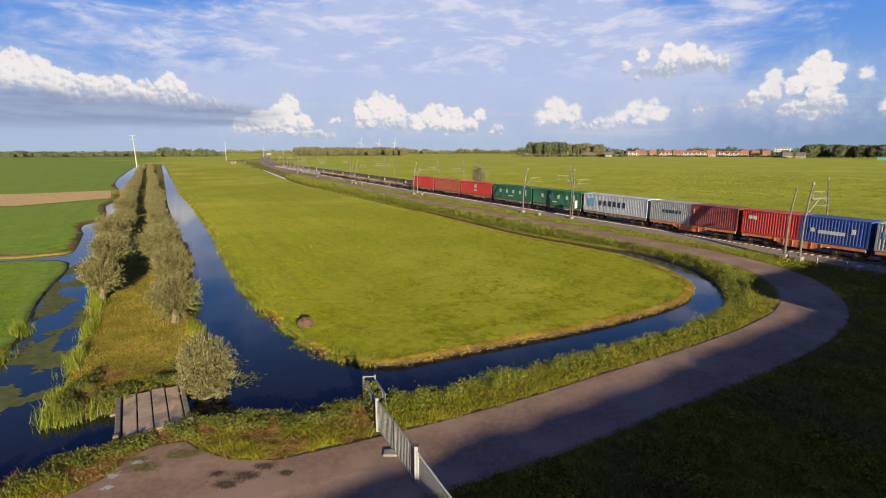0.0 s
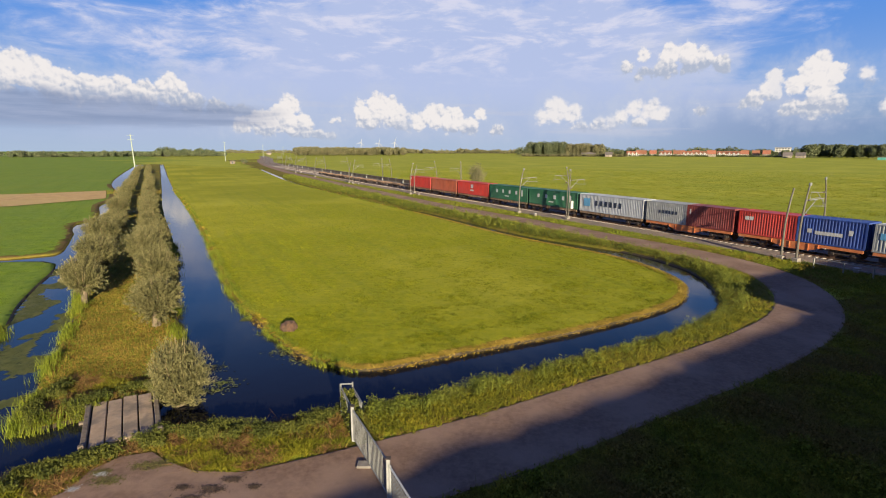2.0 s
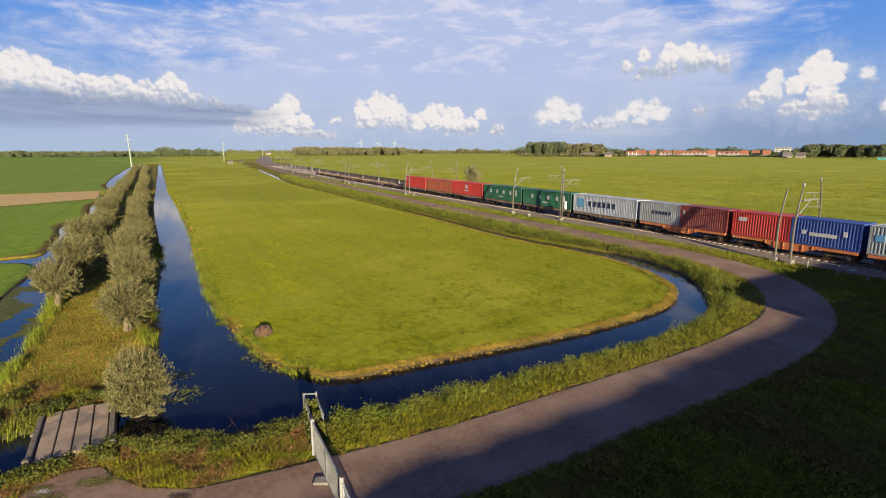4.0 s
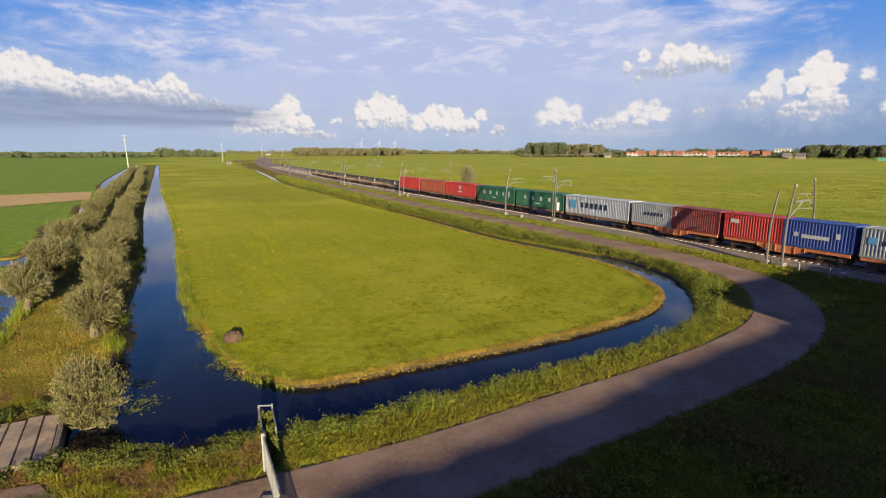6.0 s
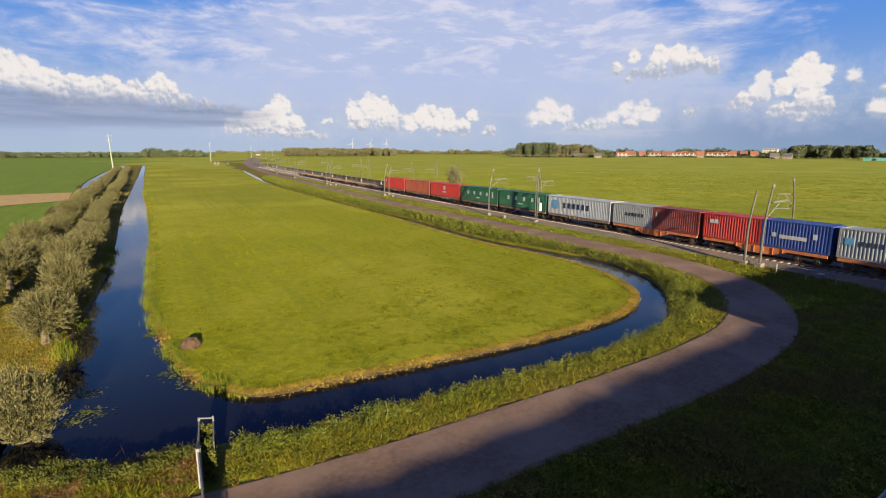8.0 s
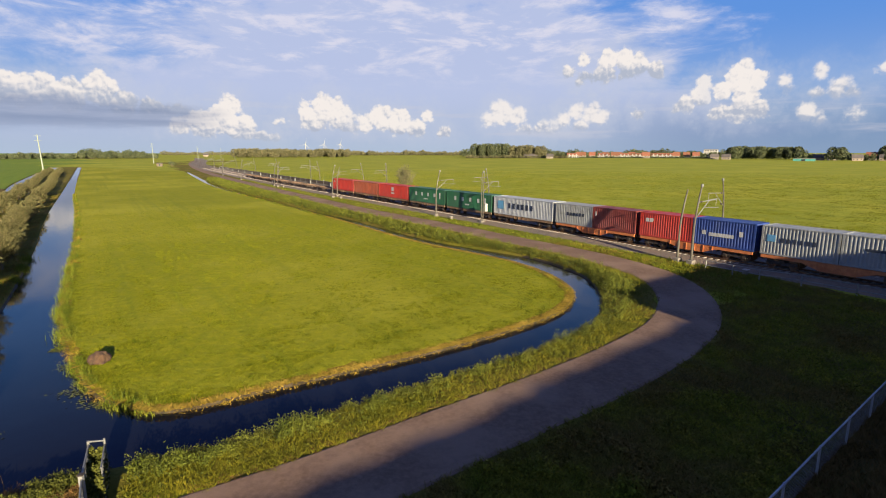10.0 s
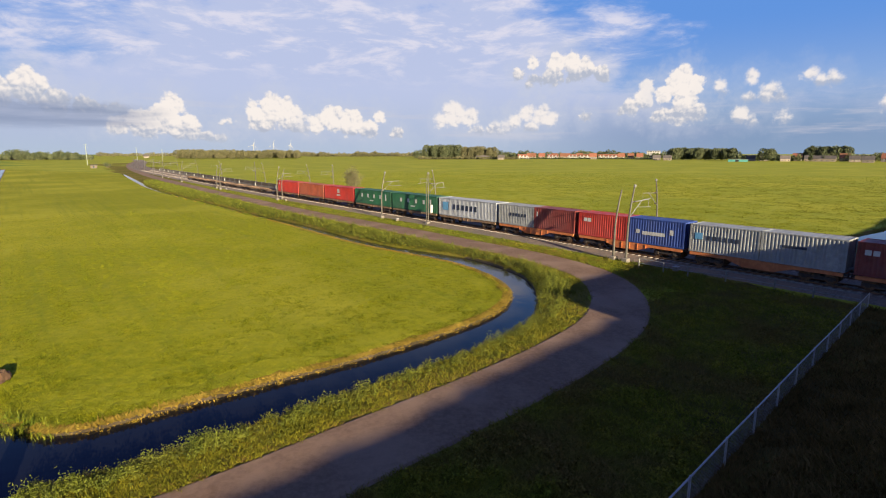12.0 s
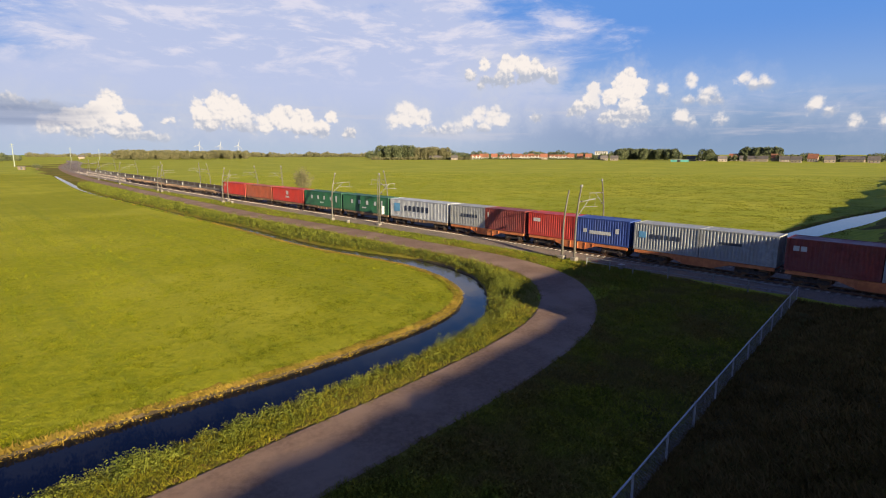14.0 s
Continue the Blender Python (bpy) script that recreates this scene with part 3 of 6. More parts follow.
# road with rounded-off edges, and the paved apron before the gate
tagged(strip("road", road, [(-1.8, 0.0), (-1.65, 0.06), (0.2, 0.10), (2.1, 0.06), (2.25, 0.0)], M["asphalt"]), "worn brown-grey asphalt lane in a sharp bend", "road", kind="structure")
APRON = [(-15.7, 8.1), (-13.6, 12.1), (-12.1, 14.3), (-11.3, 15.4), (-11.2, 16.5), (-10.7, 17.3), (-9.7, 17.6), (-9, 17.1), (-7.7, 16.5), (-6.2, 16.4), (-4.5, 16.7), (-3, 17.4), (-2.2, 16.2), (-4.3, 13), (-9.7, 9.2), (-14, 5.9)]
flat_sheet("pavement", APRON, 0.055, M["asphalt"], "patchy asphalt apron before the farm bridge", "pavement")
flat_sheet("ploughed_field", [(-232, 99), (-104, 128.5), (-90.0, 139.6), (-75.6, 117.2), (-83.4, 100.2), (-205, 66)], 0.09, M["ploughed"], "bare pale-brown ploughed strip of field", "field")


# ---- railway ----
def build_railway():
    tagged(strip("ballast_bed", track, [(3.3, 0.0), (1.9, 0.26), (-6.4, 0.26), (-7.0, 0.2), (-8.6, 0.2), (-10.5, 0.0)], M["ballast"]), "grey-brown crushed stone ballast bed", "ballast", kind="structure")
    rails = empty("railway_track")
    tagged(rails, "two parallel tracks of rusty rails on concrete sleepers", "track", kind="structure")
    for off in (0.0, -4.3):
        for g in (0.7525, -0.7525):
            o = off + g
            strip("rail", track, [(o - 0.07, 0.30), (o - 0.035, 0.33), (o - 0.036, 0.45), (o + 0.036, 0.45), (o + 0.035, 0.33), (o + 0.07, 0.30)], M["rail"], rails)
    bm = box(bmesh.new(), -1.3, -0.13, 0.2, 1.3, 0.13, 0.315, 0.02)
    me = bpy.data.meshes.new("sleeper")
    bm.to_mesh(me)
    bm.free()
    me.materials.append(M["sleeper"])
    base = np.array([v.co[:] for v in me.vertices])
    tri = [tuple(p.vertices) for p in me.polygons]
    far_v, far_f = [], []
    for off in (0.0, -4.3):
        line = shifted(smooth_line(TRACK, 0.62), off)
        nr = normals(line)
        close = (line[:, 1] > 30) & (line[:, 1] < 112)
        for p, q, c in zip(line, nr, close):
            a = math.atan2(q[1], q[0])
            if c:
                ob = new("sleeper", me)
                ob.matrix_world = pose(p[0], p[1], 0, 0, 0, math.degrees(a))
                ob.parent = rails
            elif 112 <= p[1] < 356:
                k = len(far_v)
                far_v += [(p[0] + v[0] * math.cos(a) - v[1] * math.sin(a), p[1] + v[0] * math.sin(a) + v[1] * math.cos(a), v[2]) for v in base]
                far_f += [tuple(k + i for i in f) for f in tri]
    tagged(mesh_object("sleepers", far_v, far_f, M["sleeper"], rails), kind="stuff")


build_railway()


def build_barrier():
    """Low noise barrier: pale concrete plinth panels, dark panels above, posts between."""
    thing = tagged(empty("noise_barrier"), "low dark noise barrier on a pale concrete plinth along the tracks", "barrier", kind="structure")
    line = shifted(smooth_line(TRACK, 5.6), -8.7)
    line = line[(line[:, 1] > 13) & (line[:, 1] < 356)]
    for i, (a, b) in enumerate(zip(line, line[1:])):
        d = b - a
        L, ang = float(np.linalg.norm(d)), math.degrees(math.atan2(d[1], d[0]))
        for name, z0, z1, th, mat in (("plinth", 0.1, 0.72, 0.14, "concrete"), ("panel", 0.72, 1.68, 0.09, "barrier")):
            bm = box(bmesh.new(), 0.09, -th, z0, L - 0.09, th, z1, 0.02)
            if name == "panel":
                for k in range(1, 4):
                    z = z0 + k * 0.24
                    box(bm, 0.12, -th - 0.02, z - 0.02, L - 0.12, th + 0.02, z + 0.02)
            part(name, bm, M[mat], thing).matrix_world = pose(a[0], a[1], 0, 0, 0, ang)
        bm = box(bmesh.new(), -0.09, -0.16, 0.1, 0.09, 0.16, 1.74 if i % 5 else 1.9, 0.02)
        if i % 3 == 0:
            box(bm, -0.3, -0.5, 0.1, 0.3, -0.17, 1.25, 0.02)
        part("post", bm, M["galv"], thing).matrix_world = pose(a[0], a[1], 0, 0, 0, ang)


build_barrier()


def build_overpass():
    """The road bridge over the railway, on the line of the embankment."""
    thing = tagged(empty("road_overpass"), "concrete road overpass crossing the railway", "bridge", kind="structure")
    m = Matrix(((FENCE_U[0], FENCE_N[0], 0, 0), (FENCE_U[1], FENCE_N[1], 0, 0), (0, 0, 1, 0), (0, 0, 0, 1)))
    bm = box(bmesh.new(), 32, -29.5, 7.1, 78, -15.4, 8.3, 0.1)
    part("deck", bm, M["concrete"], thing).matrix_world = m
    for n0 in (-29.5, -15.8):
        bm = box(bmesh.new(), 32, n0, 8.3, 78, n0 + 0.35, 9.5, 0.05)
        part("parapet", bm, M["concrete"], thing).matrix_world = m
    for u0 in (45.0, 65.0):
        bm = box(bmesh.new(), u0, -29, 0.0, u0 + 0.9, -16, 7.1, 0.05)
        part("pier", bm, M["concrete"], thing).matrix_world = m


build_overpass()


# ---- freight train ----
def line_pose(line, s):
    """Pose on a line at arc length s: x ahead, y to the left, z up."""
    seg = np.r_[0, np.cumsum(np.linalg.norm(np.diff(line, axis=0), axis=1))]
    p = np.array([np.interp(s, seg, line[:, i]) for i in (0, 1)])
    q = np.array([np.interp(s + 0.5, seg, line[:, i]) for i in (0, 1)])
    a = math.degrees(math.atan2(*(q - p)[::-1]))
    return pose(p[0], p[1], 0, 0, 0, a)


def corrugated(bm, a, b, z0, z1, out, pitch=0.28, depth=0.04):
    """A corrugated wall from a to b; out: the outward normal."""
    a, b, out = Vector(a), Vector(b), Vector(out)
    L = (b - a).length
    n = max(int(L / pitch), 1)
    pts = []
    for i in range(n):
        for f, d in ((0.0, 0), (0.3, 0), (0.5, -depth), (0.8, -depth)):
            pts.append(a + (b - a) * ((i + f) / n) + out * d)
    pts.append(b)
    lo = [bm.verts.new((p.x, p.y, z0)) for p in pts]
    hi = [bm.verts.new((p.x, p.y, z1)) for p in pts]
    for i in range(len(pts) - 1):
        bm.faces.new((lo[i], lo[i + 1], hi[i + 1], hi[i]))


def container_body(L, H=2.59, W=2.44):
    bm = bmesh.new()
    x0, x1, y = 0.08, L - 0.08, W / 2 - 0.02
    corrugated(bm, (x0, y, 0), (x1, y, 0), 0.14, H - 0.1, (0, 1, 0))
    corrugated(bm, (x1, -y, 0), (x0, -y, 0), 0.14, H - 0.1, (0, -1, 0))
    corrugated(bm, (x1, y, 0), (x1, -y, 0), 0.14, H - 0.1, (1, 0, 0))
    n = int(L / 0.6)
    ridge = [(x0 + (x1 - x0) * i / (2 * n), H - 0.03 - 0.02 * (i % 2)) for i in range(2 * n + 1)]
    le = [bm.verts.new((x, -y, z)) for x, z in ridge]
    ri = [bm.verts.new((x, y, z)) for x, z in ridge]
    for i in range(len(ridge) - 1):
        bm.faces.new((le[i], le[i + 1], ri[i + 1], ri[i]))
    bm.faces.new([bm.verts.new(v) for v in ((x0, -y, 0.13), (x1, -y, 0.13), (x1, y, 0.13), (x0, y, 0.13))])
    return bm


def container_frame(L, H=2.59, W=2.44):
    bm = bmesh.new()
    for x in (0.0, L - 0.16):
        for y in (-W / 2, W / 2 - 0.16):
            box(bm, x, y, 0, x + 0.16, y + 0.16, H)
    for y in (-W / 2, W / 2 - 0.08):
        box(bm, 0.16, y, 0, L - 0.16, y + 0.08, 0.15)
        box(bm, 0.16, y, H - 0.11, L - 0.16, y + 0.08, H - 0.01)
    for x in (0.0, L - 0.1):
        box(bm, x, -W / 2 + 0.16, 0, x + 0.1, W / 2 - 0.16, 0.15)
        box(bm, x, -W / 2 + 0.16, H - 0.11, x + 0.1, W / 2 - 0.16, H - 0.01)
    return bm


def door_leaf(y0, y1, H=2.59):
    bm = box(bmesh.new(), 0.02, y0, 0.16, 0.07, y1, H - 0.12, 0.01)
    for f in (0.3, 0.72):
        y = y0 + (y1 - y0) * f
        box(bm, -0.02, y - 0.025, 0.18, 0.02, y + 0.025, H - 0.14)
    return bm


PAINT = {
    "red": paint("paint_red", (0.46, 0.035, 0.025)), "rust": paint("paint_rust", (0.36, 0.085, 0.04), 0.2), "dark_red": paint("paint_dark_red", (0.21, 0.035, 0.03), 0.18),
    "green": paint("paint_green", (0.018, 0.115, 0.055)), "white": paint("paint_white", (0.40, 0.42, 0.45), 0.1), "grey": paint("paint_grey", (0.30, 0.31, 0.31), 0.16),
    "blue": paint("paint_blue", (0.025, 0.06, 0.25)), "orange": paint("paint_orange", (0.55, 0.15, 0.02)), "mark_dark": paint("mark_dark", (0.02, 0.03, 0.06)),
    "mark_white": paint("mark_white", (0.55, 0.55, 0.53)), "mark_sky": paint("mark_sky", (0.12, 0.36, 0.60)), "mark_red": paint("mark_red", (0.4, 0.05, 0.04)),
}


def make_container(kind, L, colour, marks, label):
    thing = tagged(empty(kind), label, "container", "containers on the train")
    part("body", container_body(L), PAINT[colour], thing)
    part("frame", container_frame(L), PAINT[colour], thing)
    for y0, y1 in ((-1.05, -0.01), (0.01, 1.05)):
        part("door", door_leaf(y0, y1), PAINT[colour], thing)
    side = -1.222
    for name, mat, spec in marks:
        for x, z, w, h, *more in spec:
            gap, count = more or (0.0, 1)
            for i in range(count):
                bm = box(bmesh.new(), x + i * (w + gap), side - 0.006, z, x + i * (w + gap) + w, side + 0.006, z + h)
                part(name, bm, PAINT[mat], thing)
    return thing


def bogie_mesh():
    bm = bmesh.new()
    for y in (-1.0, 0.88):
        box(bm, -1.25, y, 0.38, 1.25, y + 0.12, 0.62, 0.03)
        for x in (-0.9, 0.9):
            box(bm, x - 0.16, y - 0.04, 0.3, x + 0.16, y + 0.16, 0.6, 0.02)
    box(bm, -0.25, -1.0, 0.45, 0.25, 1.0, 0.75, 0.03)
    return bm


def make_wagon(L, mat, label, bellied):
    """Container flat wagon; x runs along it, rails' top at z = 0."""
    w = tagged(empty("flat_wagon"), label, "wagon", "wagons of the train")
    for y in (-1.22, 1.0):
        bm = bmesh.new()
        low = 0.38 if bellied else 0.72
        prof = [(0.25, 1.12), (L - 0.25, 1.12), (L - 0.25, 0.85), (L - 3.6, 0.85), (L - 5.0, low), (5.0, low), (3.6, 0.85), (0.25, 0.85)]
        a = [bm.verts.new((x, y, z)) for x, z in prof]
        b = [bm.verts.new((x, y + 0.22, z)) for x, z in prof]
        bm.faces.new(a)
        bm.faces.new(b[::-1])
        for i in range(len(a)):
            j = (i + 1) % len(a)
            bm.faces.new((a[j], a[i], b[i], b[j]))
        for x in np.arange(3.9, L - 3.8, 0.9):
            box(bm, x, y - 0.05, low + 0.03 + (0.3 if x < 4.6 or x > L - 4.7 else 0), x + 0.06, y, 1.1)
        part("side_beam", bm, M[mat], w)
    bm = bmesh.new()
    for x in (0.3, 2.0, 4.4, L / 2 - 0.15, L - 4.7, L - 2.3, L - 0.6):
        box(bm, x, -1.0, 0.86, x + 0.3, 1.0, 1.1, 0.02)
    box(bm, 0.3, -0.2, 0.8, L - 0.3, 0.2, 1.05, 0.02)
    part("underframe", bm, M[mat], w)
    for x in (0.45, L - 0.7):
        part("end_plate", box(bmesh.new(), x, -1.1, 1.1, x + 0.25, 1.1, 1.17, 0.02), M["bogie"], w)
    for x in (1.95, L - 1.95):
        b = part("bogie", bogie_mesh(), M["bogie"], w)
        b.location = (x, 0, 0)
        for dx in (-0.9, 0.9):
            for y in (-0.80, 0.68):
                bm = bmesh.new()
                bmesh.ops.create_cone(bm, cap_ends=True, segments=18, radius1=0.46, radius2=0.46, depth=0.13, matrix=Matrix.Translation((dx, y + 0.06, 0.46)) @ Matrix.Rotation(math.pi / 2, 4, "X"))
                part("wheel", bm, M["rail"], b)
    for x, s in ((0.0, 1), (L, -1)):
        for y in (-0.87, 0.87):
            bm = tube(bmesh.new(), [(x - 0.05 * s, y, 0.98), (x, y, 0.98), (x + 0.02 * s, y, 0.98), (x + 0.3 * s, y, 0.98)], [0.2, 0.2, 0.1, 0.1], 10)
            part("buffer", bm, M["bogie"], w)
    return w


def build_train():
    line = track
    seg = np.r_[0, np.cumsum(np.linalg.norm(np.diff(line, axis=0), axis=1))]
    tail = float(np.interp(-137.5, -line[:, 1], seg))
    pitch, RAIL = 12.74, 0.45
    up = Matrix.Translation((0, 0, RAIL))
    lift = Matrix.Translation((0.13, 0, RAIL + 1.17))
    loads = [
        [(12.19, "red", [("logo", "mark_white", [(0.8, 1.7, 0.45, 0.5)])], "faded red forty-foot corrugated container on a flat wagon")],
        [(12.19, "rust", [], "rust-brown forty-foot corrugated container on a flat wagon")],
        [(12.19, "red", [("logo", "mark_white", [(5.6, 1.35, 0.9, 0.75), (5.35, 0.75, 1.4, 0.3)])], "bright red forty-foot container with a white emblem")],
        [(12.19, "green", [("logo", "mark_white", [(2.3, 1.2, 0.55, 0.62, 1.55, 4), (10.4, 0.95, 0.35, 1.1), (5.3, 0.6, 1.2, 0.18)])], "dark green forty-foot container with spaced white marks")],
        [(12.19, "green", [("logo", "mark_white", [(2.3, 1.2, 0.55, 0.62, 1.55, 4), (10.4, 0.95, 0.35, 1.1), (5.3, 0.6, 1.2, 0.18)])], "dark green forty-foot container with spaced white marks")],
        [(12.19, "white", [("logo", "mark_dark", [(3.3, 1.0, 0.5, 0.75, 0.42, 6)]), ("emblem", "mark_sky", [(0.9, 0.8, 1.3, 1.2)])], "pale grey forty-foot container with a dark word mark")],
        [(6.06, "grey", [("logo", "mark_dark", [(2.0, 1.15, 0.26, 0.4, 0.24, 6)])], "light grey twenty-foot container with a dark word mark"), (6.06, "dark_red", [("logo", "mark_white", [(0.4, 1.5, 0.16, 0.55)])], "dark red twenty-foot corrugated container")],
        [(6.06, "red", [("logo", "mark_white", [(0.7, 1.6, 0.42, 0.4, 0.08, 2)])], "red twenty-foot corrugated container with small white marks"), (6.06, "blue", [("logo", "mark_white", [(1.0, 1.05, 0.4, 0.4), (1.7, 0.95, 2.4, 0.35), (4.6, 1.2, 0.35, 0.5)])], "deep blue twenty-foot container with white marks")],
        [(6.06, "grey", [("logo", "mark_dark", [(1.6, 1.2, 0.26, 0.4, 0.24, 6)]), ("emblem", "mark_sky", [(0.5, 1.2, 0.7, 0.6)])], "weathered grey twenty-foot container with a dark word mark"), (6.06, "grey", [("logo", "mark_dark", [(1.6, 1.4, 1.8, 0.22)])], "weathered grey twenty-foot corrugated container")],
        [(6.06, "dark_red", [("logo", "mark_white", [(0.5, 1.6, 0.4, 0.4, 0.1, 2)])], "dark red twenty-foot corrugated container"), (6.06, "grey", [("logo", "mark_dark", [(1.6, 1.4, 1.8, 0.22)])], "weathered grey twenty-foot corrugated container")],
        [(12.19, "blue", [("logo", "mark_white", [(3.0, 1.1, 4.0, 0.5)]), ("emblem", "mark_red", [(1.6, 1.0, 1.0, 0.7)])], "deep blue forty-foot container with white marks")],
        [(12.19, "rust", [], "rust-brown forty-foot corrugated container on a flat wagon")],
    ]
    dark = make_wagon(12.46, "wagon_rust", "dark rusty container flat wagon under its load", False)
    bright = make_wagon(12.46, "wagon_orange", "orange container flat wagon with fish-bellied side beams", True)
    dark.matrix_world = line_pose(line, tail) @ up
    bright.matrix_world = line_pose(line, tail + 6 * pitch) @ up
    for i, row in enumerate(loads):
        m = line_pose(line, tail + i * pitch)
        if i not in (0, 6):
            copy_thing(bright if i in (6, 7, 8, 9) else dark, m @ up)
        x = 0.0
        for L, colour, marks, label in row:
            make_container("shipping_container", L, colour, marks, label).matrix_world = m @ lift @ Matrix.Translation((x, 0, 0))
            x += L + 0.07
    for i in range(1, 9):
        w = copy_thing(dark, line_pose(line, tail - i * pitch) @ up)
        tagged(w, "empty rusty container flat wagon on the rails")


build_train()


# ---- overhead line masts ----
def make_mast(name, h, lean, arm, twin, label):
    """A slender tapered mast, upright below and bent towards the track (+x) above, with a bracket."""
    thing = tagged(empty(name), label, "mast", "overhead line masts")
    for dy in ((-0.0,) if not twin else (-0.22, 0.22)):
        pts, rad = [], []
        for i in range(11):
            f = i / 10
            x = 0.0 if f < 0.45 else lean * ((f - 0.45) / 0.55) ** 1.5
            pts.append((x, dy, h * f))
            rad.append(0.13 - 0.055 * f if not twin else 0.075 - 0.02 * f)
        part("pole", tube(bmesh.new(), pts, rad, 8), M["mast_steel"], thing)
    part("footing", box(bmesh.new(), -0.32, -0.32, -0.25, 0.32, 0.32, 0.42, 0.05), M["concrete"], thing, "pale concrete footing")
    if arm:
        z = h * 0.80
        bm = tube(bmesh.new(), [(lean * 0.55, 0, z), (arm, 0, z + 0.12)], 0.045, 6)
        tube(bm, [(lean * 0.2, 0, z - 1.5), (arm * 0.62, 0, z + 0.06)], 0.04, 6)
        tube(bm, [(arm * 0.45, 0, z - 0.55), (arm * 1.12, 0, z - 0.7)], 0.03, 6)
        tube(bm, [(arm * 0.98, 0, z + 0.1), (arm * 0.98, 0, z - 0.68)], 0.02, 6)
        part("bracket", bm, M["galv"], thing)
        for x, zz in ((lean * 0.55 + 0.3, z), (lean * 0.2 + 0.35, z - 1.28)):
            part("insulator", tube(bmesh.new(), [(x, 0, zz), (x + 0.14, 0, zz + 0.03), (x + 0.3, 0, zz + 0.04)], [0.09, 0.1, 0.06], 8), M["bogie"], thing)
        part("top_cap", box(bmesh.new(), lean - 0.1, -0.1, h - 0.05, lean + 0.16, 0.1, h + 0.22, 0.03), M["galv"], thing)
    return thing


def build_masts():
    nr = normals(track)
    near = make_mast("catenary_mast", 7.5, 0.75, 3.6, False, "weathered curved overhead-line mast with a bracket on a concrete footing")
    twin = make_mast("catenary_mast", 7.7, 0.15, 3.2, True, "twin-pole overhead-line mast with brackets on a concrete footing")
    plain = make_mast("catenary_mast", 7.1, 0.8, 0, False, "weathered curved overhead-line mast on a concrete footing")
    first = {"n": True, "t": True, "p": True}

    def put(kind, x, y, far=False):
        i = int(np.argmin(((track - (x, y)) ** 2).sum(1)))
        d = -nr[i] if not far else nr[i]
        m = pose(x, y, 0.0, 0, 0, math.degrees(math.atan2(d[1], d[0])))
        src = {"n": near, "t": twin, "p": plain}[kind]
        if first[kind]:
            first[kind] = False
            src.matrix_world = m
        else:
            copy_thing(src, m)

    for kind, x, y in (("n", 35.5, 50.1), ("p", 34.85, 51.4), ("t", 20.4, 81.2), ("n", 14.1, 90.3), ("n", -7.3, 128.8), ("p", -6.5, 131.6), ("n", -28.4, 168.5), ("p", -30.6, 174.0),
                       ("n", -51.8, 213.6), ("n", -71.2, 254.0), ("n", -88.0, 294.0), ("n", -107, 338), ("n", -128, 386), ("n", -150, 440)):
        put(kind, x, y)
    far = shifted(track, -10.2)
    for kind, y in (("n", 61.0), ("n", 99.0), ("t", 136.0), ("n", 148.0), ("n", 178.0), ("t", 186), ("n", 224.0), ("n", 264.0), ("n", 306.0), ("n", 350.0), ("n", 400.0)):
        i = int(np.argmin(abs(far[:, 1] - y)))
        put(kind, *far[i], far=True)
    put("t", *far[int(np.argmin(abs(far[:, 1] - 36.5)))], far=True)
    # signal cabinet on the twin mast, and small white blocks beside the ballast
    box_thing = tagged(empty("switch_box"), "white equipment box fixed to a mast", "box")
    part("case", box(bmesh.new(), -0.2, -0.16, 1.8, 0.2, 0.16, 3.0, 0.03), M["white_box"], box_thing)
    part("bracket", box(bmesh.new(), -0.25, -0.04, 1.7, -0.19, 0.04, 3.1), M["galv"], box_thing)
    box_thing.matrix_world = pose(20.95, 81.0, 0.0, 0, 0, 20)
    stone = tagged(empty("concrete_block"), "small pale concrete block beside the ballast", "block", "blocks by the ballast")
    part("block", box(bmesh.new(), -0.22, -0.22, -0.05, 0.22, 0.22, 0.36, 0.05), M["concrete"], stone)
    part("lid", box(bmesh.new(), -0.25, -0.25, 0.36, 0.25, 0.25, 0.42, 0.02), M["white_box"], stone)
    edge = shifted(track, 3.7)
    for k, y in enumerate((45.3, 86.0, 126.0, 166.0, 172.0, 250.0)):
        p = edge[int(np.argmin(abs(edge[:, 1] - y)))]
        m = pose(p[0], p[1], 0.02, 0, 0, 25)
        if k:
            copy_thing(stone, m)
        else:
            stone.matrix_world = m


build_masts()


def build_guard_rail():
    """Low railing beside the tracks at the bend of the lane."""
    thing = tagged(empty("guard_railing"), "low grey metal railing beside the tracks", "railing")
    line = smooth_line([(35.3, 47.4), (37.6, 43.4), (39.6, 41.2), (41.4, 38.0), (43.8, 33.0)], 2.0)
    for p in line:
        part("post", box(bmesh.new(), p[0] - 0.04, p[1] - 0.04, 0.0, p[0] + 0.04, p[1] + 0.04, 0.95), M["galv"], thing)
    for z in (0.5, 0.92):
        part("bar", tube(bmesh.new(), [(x, y, z) for x, y in line], 0.035, 6), M["galv"], thing)


build_guard_rail()


# ---- gate, fences and farm bridge ----
M["galv_pale"] = material("galv_pale", (0.26, 0.26, 0.255), (0.36, 0.36, 0.35), 3.0, 0.55, metal=0.2)


